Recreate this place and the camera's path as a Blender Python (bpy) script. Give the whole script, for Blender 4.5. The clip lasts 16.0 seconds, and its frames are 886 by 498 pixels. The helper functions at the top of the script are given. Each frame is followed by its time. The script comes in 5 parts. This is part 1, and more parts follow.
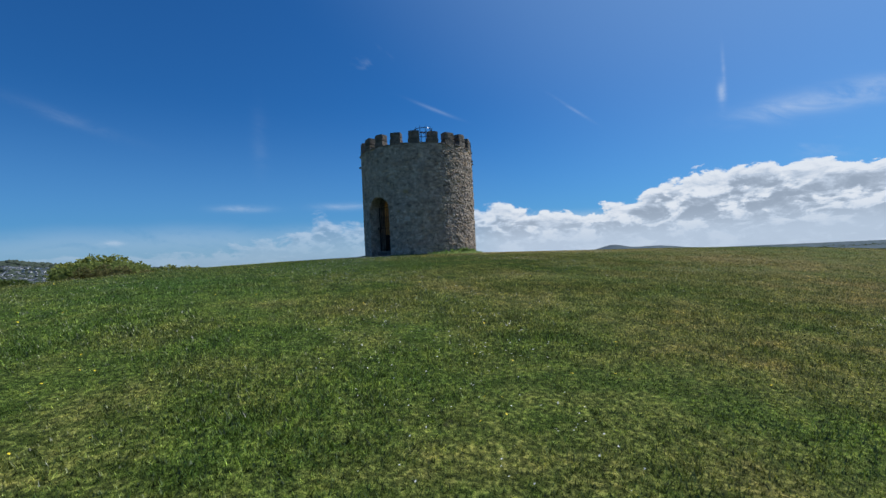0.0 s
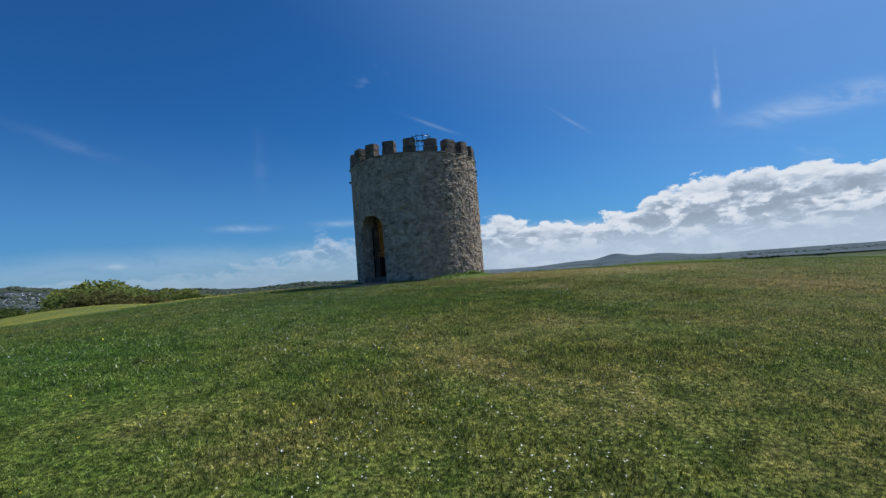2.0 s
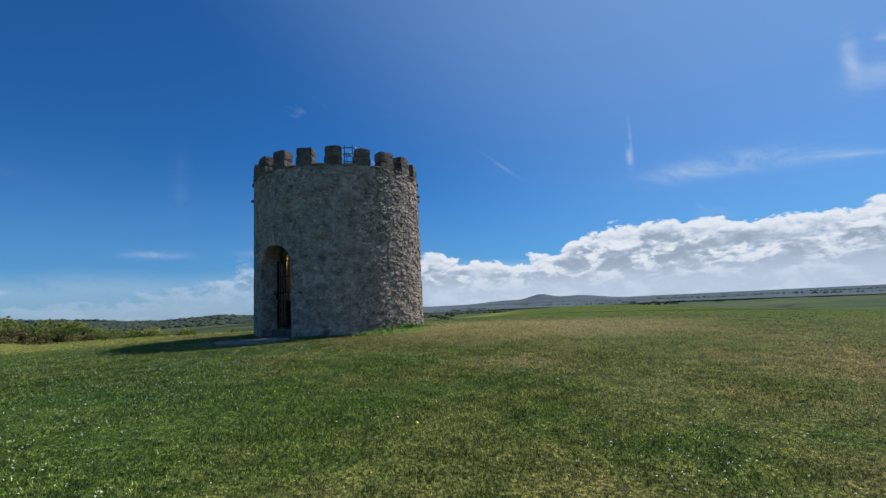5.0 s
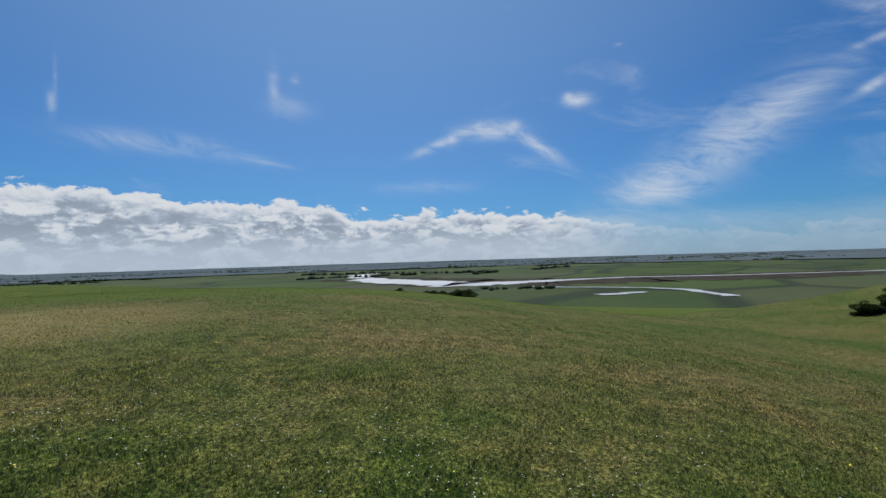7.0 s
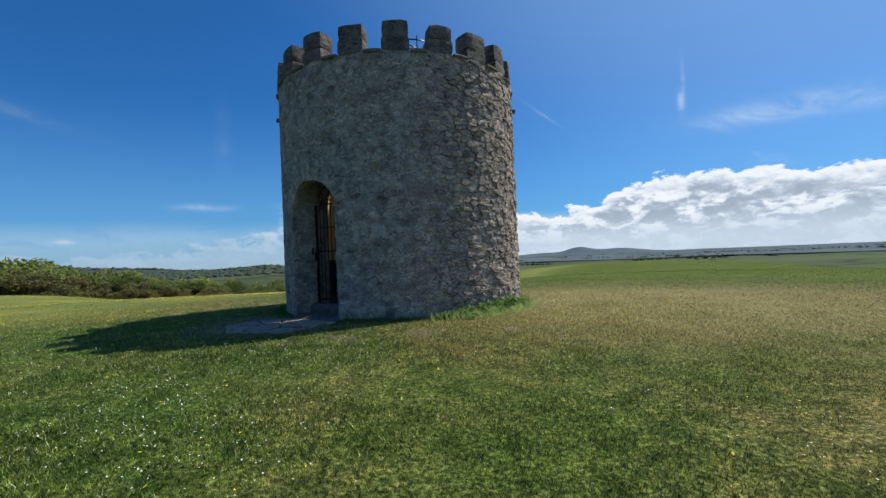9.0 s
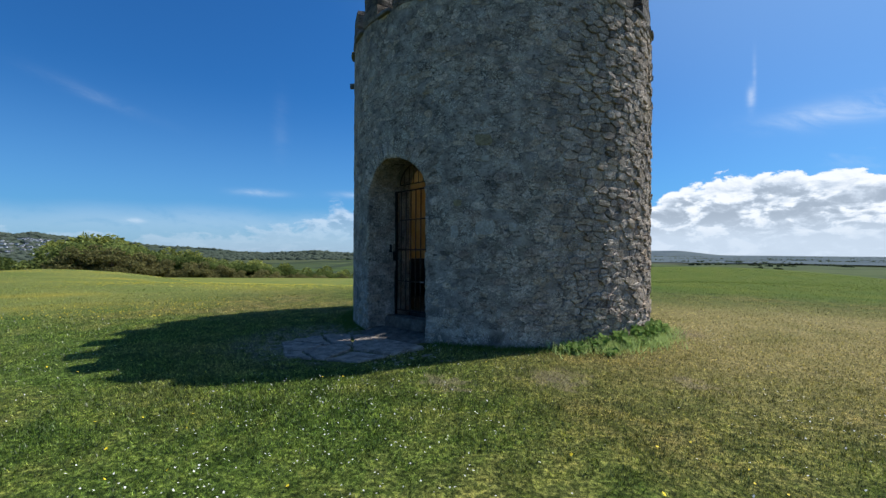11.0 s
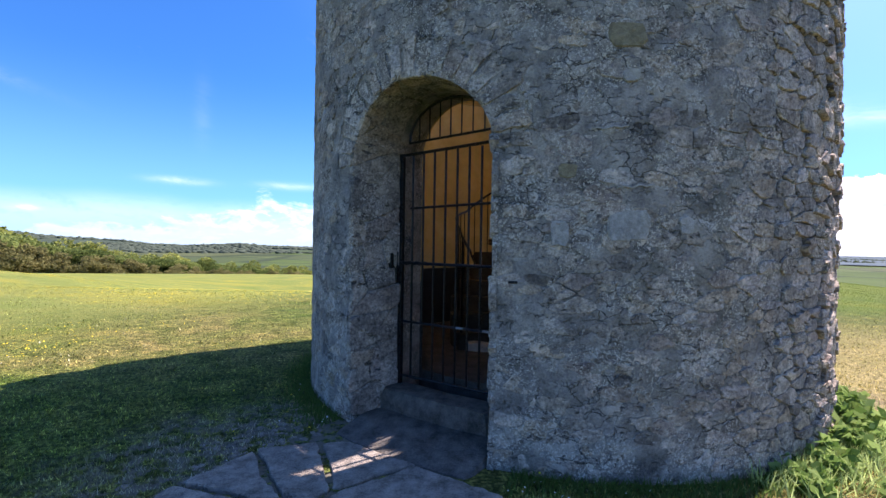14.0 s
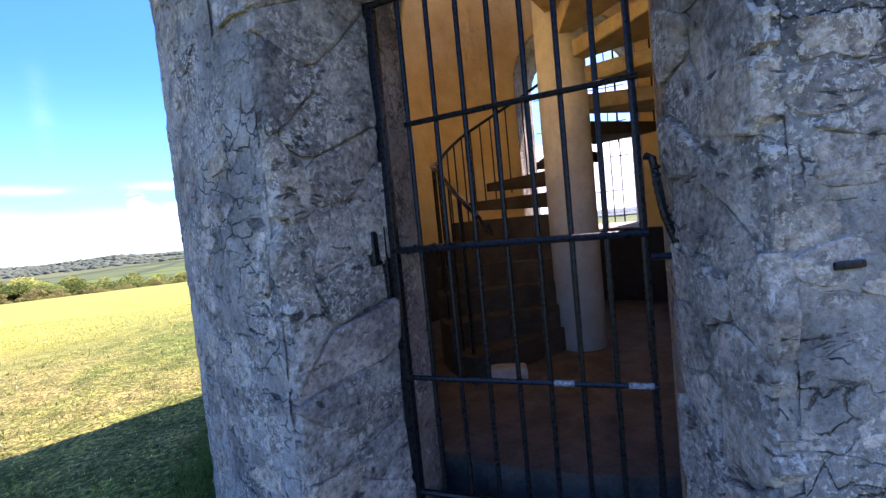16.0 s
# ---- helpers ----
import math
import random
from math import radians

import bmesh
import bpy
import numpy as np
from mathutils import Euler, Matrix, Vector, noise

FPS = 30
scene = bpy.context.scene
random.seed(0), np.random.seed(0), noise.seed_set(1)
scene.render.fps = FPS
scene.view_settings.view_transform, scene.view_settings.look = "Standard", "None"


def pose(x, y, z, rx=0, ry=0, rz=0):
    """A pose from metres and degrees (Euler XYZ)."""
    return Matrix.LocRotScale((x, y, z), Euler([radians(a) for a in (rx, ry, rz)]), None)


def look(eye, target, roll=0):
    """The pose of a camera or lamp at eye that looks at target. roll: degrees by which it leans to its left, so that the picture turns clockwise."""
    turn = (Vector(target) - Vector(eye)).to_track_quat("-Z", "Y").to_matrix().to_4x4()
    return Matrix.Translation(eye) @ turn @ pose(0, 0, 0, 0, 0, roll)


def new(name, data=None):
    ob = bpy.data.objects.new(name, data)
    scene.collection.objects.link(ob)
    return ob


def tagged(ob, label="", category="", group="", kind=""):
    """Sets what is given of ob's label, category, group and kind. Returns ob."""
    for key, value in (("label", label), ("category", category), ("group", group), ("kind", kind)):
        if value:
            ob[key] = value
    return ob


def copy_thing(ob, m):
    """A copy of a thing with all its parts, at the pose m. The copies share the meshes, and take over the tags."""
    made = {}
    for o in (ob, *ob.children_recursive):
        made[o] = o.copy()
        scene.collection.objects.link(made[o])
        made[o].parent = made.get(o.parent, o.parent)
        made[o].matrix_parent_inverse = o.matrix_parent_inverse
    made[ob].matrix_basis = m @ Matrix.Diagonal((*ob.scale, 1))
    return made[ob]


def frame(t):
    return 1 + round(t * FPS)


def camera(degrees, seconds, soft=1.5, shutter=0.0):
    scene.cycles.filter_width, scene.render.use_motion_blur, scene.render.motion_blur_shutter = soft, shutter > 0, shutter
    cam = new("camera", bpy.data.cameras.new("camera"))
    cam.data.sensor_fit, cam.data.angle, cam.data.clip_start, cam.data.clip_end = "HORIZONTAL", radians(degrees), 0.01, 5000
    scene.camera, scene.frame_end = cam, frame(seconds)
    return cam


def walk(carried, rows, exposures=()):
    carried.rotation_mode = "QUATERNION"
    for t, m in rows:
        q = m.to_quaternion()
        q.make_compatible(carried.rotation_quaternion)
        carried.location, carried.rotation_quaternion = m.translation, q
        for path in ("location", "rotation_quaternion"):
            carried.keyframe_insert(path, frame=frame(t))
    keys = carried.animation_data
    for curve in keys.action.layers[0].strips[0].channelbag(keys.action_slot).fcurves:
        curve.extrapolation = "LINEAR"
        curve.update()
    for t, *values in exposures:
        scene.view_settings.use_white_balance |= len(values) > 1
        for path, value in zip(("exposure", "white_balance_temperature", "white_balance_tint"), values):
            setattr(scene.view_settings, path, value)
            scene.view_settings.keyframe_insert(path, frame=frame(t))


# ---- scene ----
cam = camera(89.91, 16.0, 1.45)
PATH = [
    (0.0, pose(1.954, -22.649, -0.063, 91.09, 2.72, 2.09)),
    (0.5, pose(1.910, -21.959, 0.048, 90.96, 3.73, 3.05)),
    (1.0, pose(1.875, -21.275, 0.159, 91.31, 3.90, 2.49)),
    (1.5, pose(1.843, -20.601, 0.274, 92.52, 2.34, 2.09)),
    (2.0, pose(1.813, -19.946, 0.394, 92.89, 4.39, 2.34)),
    (2.5, pose(1.778, -19.295, 0.509, 95.26, 2.57, 2.41)),
    (3.0, pose(1.759, -18.632, 0.605, 97.30, 3.08, 2.91)),
    (5.5, pose(1.694, -15.180, 0.928, 96.70, 2.68, -15.65)),
    (6.0, pose(1.638, -14.515, 0.982, 95.15, 0.28, -44.75)),
    (6.5, pose(1.572, -13.878, 1.028, 92.86, 1.28, -60.31)),
    (7.0, pose(1.481, -13.269, 1.068, 91.23, 1.78, -72.18)),
    (7.5, pose(1.347, -12.686, 1.104, 91.32, 1.91, -75.27)),
    (8.0, pose(1.155, -12.129, 1.140, 90.92, 1.19, -51.77)),
    (8.5, pose(0.887, -11.597, 1.177, 91.71, 2.24, -24.68)),
    (9.0, pose(0.614, -11.102, 1.219, 91.06, 2.50, -1.89)),
    (9.5, pose(0.345, -10.596, 1.279, 89.26, 3.84, 8.01)),
    (10.0, pose(0.034, -10.076, 1.337, 89.41, 0.81, 8.15)),
    (12.5, pose(-1.052, -7.220, 1.526, 90.90, 1.82, -0.02)),
    (13.0, pose(-1.273, -6.642, 1.546, 90.14, 1.97, 0.22)),
    (13.5, pose(-1.467, -6.084, 1.582, 89.77, 1.22, -1.42)),
    (14.0, pose(-1.710, -5.532, 1.610, 89.66, -0.90, -4.59)),
    (14.5, pose(-1.848, -4.989, 1.565, 87.45, 2.87, -7.25)),
    (15.0, pose(-2.023, -4.442, 1.509, 85.89, 3.55, -9.16)),
    (15.5, pose(-2.091, -3.827, 1.488, 86.05, 4.17, -15.34)),
    (16.0, pose(-2.086, -3.269, 1.550, 86.61, 5.62, -16.80)),
]
EXPOSURES = [(0.0, -0.15, 6100, 10), (3.0, -0.22, 6100, 10), (5.2, -0.12, 6150, 10), (7.0, -0.35, 6300, 10), (8.5, -0.15, 6300, 10), (9.5, 0.2, 6350, 9), (10.0, 0.18, 6300, 9), (12.5, 0.55, 6350, 16), (14.0, 1.3, 6600, 28), (14.5, 1.5, 6650, 31), (16.0, 2.25, 6650, 40)]
walk(cam, PATH, EXPOSURES)

# ---- sky, sun ----
SUN_ANGLE, SUN_HEIGHT = 28.5, 55.0
sun_way = Vector((math.cos(radians(SUN_ANGLE)) * math.cos(radians(SUN_HEIGHT)), math.sin(radians(SUN_ANGLE)) * math.cos(radians(SUN_HEIGHT)), math.sin(radians(SUN_HEIGHT))))
lamp = bpy.data.lights.new("sun", "SUN")
lamp.energy, lamp.angle, lamp.color = 5.0, radians(0.53), (1.0, 0.95, 0.86)
sun = new("sun", lamp)
sun.matrix_world = look(sun_way * 60, (0, 0, 0))


class Nodes:
    """Short hand for a node tree."""

    def __init__(self, tree):
        self.tree = tree
        tree.nodes.clear()

    def add(self, kind, **settings):
        node = self.tree.nodes.new(kind)
        for key, value in settings.items():
            setattr(node, key, value)
        return node

    def link(self, value, socket):
        if isinstance(value, bpy.types.NodeSocket):
            self.tree.links.new(value, socket)
        else:
            socket.default_value = value

    def math(self, op, a, b=0.0, c=0.0, clamp=False):
        n = self.add("ShaderNodeMath", operation=op, use_clamp=clamp)
        for k, v in enumerate((a, b, c)):
            self.link(v, n.inputs[k])
        return n.outputs[0]

    def vec(self, op, a, b=(0, 0, 0)):
        n = self.add("ShaderNodeVectorMath", operation=op)
        self.link(a, n.inputs[0])
        self.link(b, n.inputs[1])
        return n.outputs["Value"] if op in ("LENGTH", "DOT_PRODUCT", "DISTANCE") else n.outputs[0]

    def noise(self, vector, scale, detail=4.0, rough=0.55, distort=0.0):
        n = self.add("ShaderNodeTexNoise")
        self.link(vector, n.inputs["Vector"])
        n.inputs["Scale"].default_value, n.inputs["Detail"].default_value = scale, detail
        n.inputs["Roughness"].default_value, n.inputs["Distortion"].default_value = rough, distort
        return n.outputs["Fac"]

    def ramp(self, fac, stops):
        n = self.add("ShaderNodeValToRGB")
        self.link(fac, n.inputs[0])
        ends = n.color_ramp.elements
        while len(ends) < len(stops):
            ends.new(0.5)
        for e, (at, colour) in zip(ends, stops):
            e.position = at
            e.color = (*colour, 1) if len(colour) == 3 else colour
        return n.outputs[0]

    def step(self, value, low, high):
        n = self.add("ShaderNodeMapRange", interpolation_type="SMOOTHSTEP")
        for k, v in enumerate((value, low, high, 0.0, 1.0)):
            self.link(v, n.inputs[k])
        return n.outputs[0]

    def mix(self, fac, a, b, blend="MIX"):
        n = self.add("ShaderNodeMix", data_type="RGBA", blend_type=blend)
        self.link(fac, n.inputs[0])
        self.link((*a, 1) if isinstance(a, tuple) and len(a) == 3 else a, n.inputs[6])
        self.link((*b, 1) if isinstance(b, tuple) and len(b) == 3 else b, n.inputs[7])
        return n.outputs[2]

    def xyz(self, vector):
        n = self.add("ShaderNodeSeparateXYZ")
        self.link(vector, n.inputs[0])
        return n.outputs

    def bump(self, height, strength, distance):
        n = self.add("ShaderNodeBump")
        self.link(height, n.inputs["Height"])
        n.inputs["Strength"].default_value, n.inputs["Distance"].default_value = strength, distance
        return n.outputs[0]


def sky_world():
    world = bpy.data.worlds.new("sky")
    scene.world = world
    world.use_nodes = True
    n = Nodes(world.node_tree)
    sky = n.add("ShaderNodeTexSky", sky_type="NISHITA", sun_disc=False, sun_elevation=radians(SUN_HEIGHT),
                sun_rotation=radians(90 - SUN_ANGLE), altitude=30, air_density=1.0, dust_density=0.6, ozone_density=2.5)
    blue = n.mix(1.0, sky.outputs[0], (0.20, 0.63, 1.08), "MULTIPLY")
    way = n.add("ShaderNodeTexCoord").outputs["Generated"]
    x, y, z = n.xyz(way)
    # degrees above the horizon, and the bearing's sweep from the walk's way
    height = n.math("MULTIPLY", n.math("ARCSINE", z), 57.2958)
    bearing = n.math("MULTIPLY", n.math("ARCTAN2", x, y), 57.2958)
    # bank of cumulus along the horizon: the height of its tops by bearing
    flat = n.add("ShaderNodeCombineXYZ")
    n.link(n.math("MULTIPLY", bearing, 0.12), flat.inputs[0])
    n.link(n.math("MULTIPLY", height, 0.24), flat.inputs[1])
    tops = ((-60, 2.4), (-53, 2.0), (-48, 2.9), (-40, 2.3), (-30, 2.9), (-21, 4.3), (-17.5, 6.0), (-12, 5.4), (-5, 5.6), (3, 6.6), (8, 6.0), (13.5, 5.0), (20, 5.6), (25, 8.2), (31, 8.6), (36.5, 8.2), (42, 7.3),
            (47, 7.2), (53.5, 8.1), (59, 6.9), (65, 5.6), (70, 6.0), (75, 6.3), (82, 6.0), (88, 5.0), (92, 4.6), (97, 3.6), (106, 3.4), (150, 3.0))
    top = n.math("MULTIPLY", n.xyz(n.ramp(n.math("ADD", n.math("DIVIDE", bearing, 360.0), 0.5), [(b / 360 + 0.5, (h / 10, h / 10, h / 10)) for b, h in tops]))[0], 10.0)
    wide = n.noise(n.vec("MULTIPLY", flat.outputs[0], (0.42, 0.0, 0.0)), 1.0, 2.0, 0.5)
    lump = n.noise(flat.outputs[0], 2.1, 9.0, 0.62, 0.25)
    lower = n.noise(n.vec("ADD", flat.outputs[0], (0.02, 0.10, 0.0)), 2.1, 9.0, 0.62, 0.25)
    east = n.math("MULTIPLY", n.step(bearing, -6.0, 8.0), n.math("SUBTRACT", 1.0, n.step(bearing, 84.0, 102.0)))
    puff = n.math("ADD", n.math("DIVIDE", n.math("SUBTRACT", top, height), 1.5), n.math("MULTIPLY", n.math("SUBTRACT", lump, 0.52), 4.4))
    bank = n.step(puff, 0.0, n.math("ADD", 1.1, n.math("MULTIPLY", east, -0.75)))
    low = n.math("SUBTRACT", 1.0, n.step(height, 1.0, 4.6))
    # bright upper sides, grey hollows and bases
    hollow = n.noise(n.vec("ADD", flat.outputs[0], (4.0, 2.0, 0.0)), 2.6, 6.0, 0.6, 0.4)
    relief = n.math("MULTIPLY", n.math("SUBTRACT", lump, lower), 2.4)
    inside = n.math("MULTIPLY", n.step(puff, 0.4, 1.5), n.step(hollow, 0.38, 0.55))
    shade = n.step(n.math("SUBTRACT", n.math("ADD", relief, 0.08), n.math("MULTIPLY", inside, 0.70)), -0.72, 0.20)
    white = n.ramp(shade, [(0.0, (0.36, 0.42, 0.50)), (0.45, (0.58, 0.65, 0.74)), (1.0, (0.87, 0.89, 0.91))])
    hazy = n.mix(n.math("MULTIPLY", low, 0.85), white, (0.57, 0.66, 0.77))
    bank = n.math("MULTIPLY", bank, n.math("ADD", 0.48, n.math("MULTIPLY", east, 0.50)))
    veil = n.math("MULTIPLY", n.math("SUBTRACT", 1.0, n.step(n.math("ADD", height, n.math("MULTIPLY", wide, 3.0)), 4.0, 7.0)), 0.8)
    bank = n.math("MAXIMUM", bank, n.math("MULTIPLY", veil, n.math("ADD", 0.30, n.math("MULTIPLY", east, 0.70))))
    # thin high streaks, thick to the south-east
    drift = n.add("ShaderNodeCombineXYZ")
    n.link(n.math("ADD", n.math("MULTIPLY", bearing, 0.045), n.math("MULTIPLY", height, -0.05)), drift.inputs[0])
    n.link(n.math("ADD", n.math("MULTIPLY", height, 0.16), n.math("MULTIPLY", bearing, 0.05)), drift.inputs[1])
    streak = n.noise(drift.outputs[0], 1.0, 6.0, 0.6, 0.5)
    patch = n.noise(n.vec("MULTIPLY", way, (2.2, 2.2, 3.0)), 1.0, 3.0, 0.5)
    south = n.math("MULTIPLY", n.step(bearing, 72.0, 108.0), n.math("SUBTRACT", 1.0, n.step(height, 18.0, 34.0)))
    # extra cirrus over the unseen south, added to brighten the tower's shaded side
    south_fill = n.math("MULTIPLY", n.step(n.math("MULTIPLY", y, -1.0), 0.0, 0.7), 0.05)
    cut = n.math("SUBTRACT", n.math("SUBTRACT", 0.63, n.math("MULTIPLY", south, 0.05)), n.math("ADD", south_fill, n.math("MULTIPLY", n.step(bearing, 0.0, 60.0), 0.05)))
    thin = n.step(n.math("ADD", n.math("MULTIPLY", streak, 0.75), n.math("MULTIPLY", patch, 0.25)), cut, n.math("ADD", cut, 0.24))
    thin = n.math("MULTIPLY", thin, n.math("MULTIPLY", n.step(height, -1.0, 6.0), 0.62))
    glow = n.math("MULTIPLY", n.math("SUBTRACT", 1.0, n.step(height, 0.0, 20.0)), 0.26)
    sky_lit = n.add("ShaderNodeVectorMath", operation="SCALE")
    n.link(blue, sky_lit.inputs[0])
    sky_lit.inputs["Scale"].default_value = 0.089
    out = n.mix(glow, sky_lit.outputs[0], (0.29, 0.54, 0.86))
    # the air is paler towards the sun
    toward = n.vec("DOT_PRODUCT", way, tuple(sun_way))
    out = n.mix(n.math("MULTIPLY", n.step(toward, 0.46, 1.0), 0.40), out, (0.42, 0.60, 0.84))
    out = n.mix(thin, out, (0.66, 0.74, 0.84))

    def wisp(b0, h0, breadth, depth, slope, strength):
        """One lone cloud or trail at a bearing and height, in degrees."""
        nonlocal out
        db = n.math("SUBTRACT", bearing, b0)
        dh = n.math("SUBTRACT", n.math("SUBTRACT", height, h0), n.math("MULTIPLY", db, slope))
        ragged = n.step(n.noise(drift.outputs[0], 2.2, 7.0, 0.65, 1.2), 0.22, 0.78)
        d = n.math("ADD", n.math("POWER", n.math("DIVIDE", db, breadth), 2.0), n.math("POWER", n.math("DIVIDE", dh, depth), 2.0))
        f = n.math("MULTIPLY", n.math("EXPONENT", n.math("MULTIPLY", d, -1.6)), ragged)
        out = n.mix(n.math("MULTIPLY", f, strength), out, (0.74, 0.81, 0.89))

    wisp(30.9, 16.0, 0.42, 1.3, 0.0, 0.6)
    wisp(31.2, 18.3, 0.22, 2.2, 0.0, 0.3)
    wisp(38.5, 13.3, 7.5, 1.3, 0.0, 0.5)
    wisp(46.0, 13.0, 5.5, 1.1, -0.15, 0.4)
    wisp(51.0, 12.0, 3.0, 0.3, -0.15, 0.45)
    wisp(-2.2, 18.5, 3.0, 0.25, -0.4, 0.22)
    wisp(15.0, 17.2, 2.2, 0.25, -0.75, 0.26)
    wisp(51.8, 20.6, 0.8, 2.6, 0.0, 0.42)
    wisp(54.2, 21.6, 0.7, 0.7, 0.0, 0.45)
    wisp(53.5, 18.6, 3.0, 1.6, 0.0, 0.32)
    wisp(72.5, 14.6, 4.2, 0.75, 0.36, 1.0)
    wisp(79.0, 15.9, 4.2, 1.25, -0.03, 1.15)
    wisp(82.0, 16.3, 0.9, 0.7, 0.0, 1.0)
    wisp(77.3, 16.5, 0.8, 0.5, 0.0, 0.9)
    wisp(84.6, 13.7, 3.8, 1.1, -0.68, 0.9)
    wisp(89.6, 18.5, 1.9, 0.8, -0.05, 1.3)
    wisp(88.6, 19.0, 0.7, 0.5, 0.0, 0.9)
    wisp(94.7, 23.7, 0.5, 0.2, 0.0, 0.8)
    wisp(105.5, 12.2, 10.5, 3.8, 0.44, 0.75)
    wisp(110.0, 14.6, 6.0, 1.5, 0.34, 0.6)
    wisp(98.5, 7.4, 7.5, 3.0, 0.25, 0.95)
    wisp(117.5, 14.9, 2.2, 0.6, 0.5, 1.0)
    wisp(117.0, 18.4, 1.8, 0.4, 0.2, 0.8)
    wisp(70.0, 9.2, 7.0, 1.0, 0.0, 0.32)
    wisp(-38.8, 3.0, 1.0, 0.32, 0.0, 1.6)
    wisp(-26.0, 6.8, 3.2, 0.45, 0.0, 0.5)
    wisp(-14.0, 7.0, 4.0, 0.5, 0.0, 0.4)
    wisp(-42.0, 15.2, 5.5, 0.7, -0.28, 0.09)
    wisp(-24.0, 14.5, 1.0, 4.0, 0.0, 0.05)
    out = n.mix(bank, out, hazy)
    ground = n.step(height, -1.2, -0.3)
    out = n.mix(ground, (0.16, 0.19, 0.17), out)
    back = n.add("ShaderNodeBackground")
    n.link(out, back.inputs[0])
    back.inputs[1].default_value = 1.0
    n.link(back.outputs[0], n.add("ShaderNodeOutputWorld").inputs[0])


sky_world()


# ---- materials ----
def material(name, build, displacement=False):
    m = bpy.data.materials.new(name)
    m.use_nodes = True
    n = Nodes(m.node_tree)
    shader = build(n)
    n.link(shader, n.add("ShaderNodeOutputMaterial").inputs[0])
    return m


def surface(n, colour, rough=0.9, normal=None, metal=0.0, spec=0.25):
    b = n.add("ShaderNodeBsdfPrincipled")
    n.link((*colour, 1) if isinstance(colour, tuple) else colour, b.inputs["Base Color"])
    n.link(rough, b.inputs["Roughness"])
    b.inputs["Metallic"].default_value = metal
    b.inputs["Specular IOR Level"].default_value = spec
    if normal is not None:
        n.link(normal, b.inputs["Normal"])
    return b.outputs[0]


def place(n):
    return n.add("ShaderNodeNewGeometry").outputs["Position"]


def one_of_many(n):
    """A number that differs from piece to piece."""
    a = n.add("ShaderNodeObjectInfo").outputs["Random"]
    b = n.add("ShaderNodeNewGeometry").outputs["Random Per Island"]
    return n.math("FRACT", n.math("ADD", a, n.math("MULTIPLY", b, 7.31)))


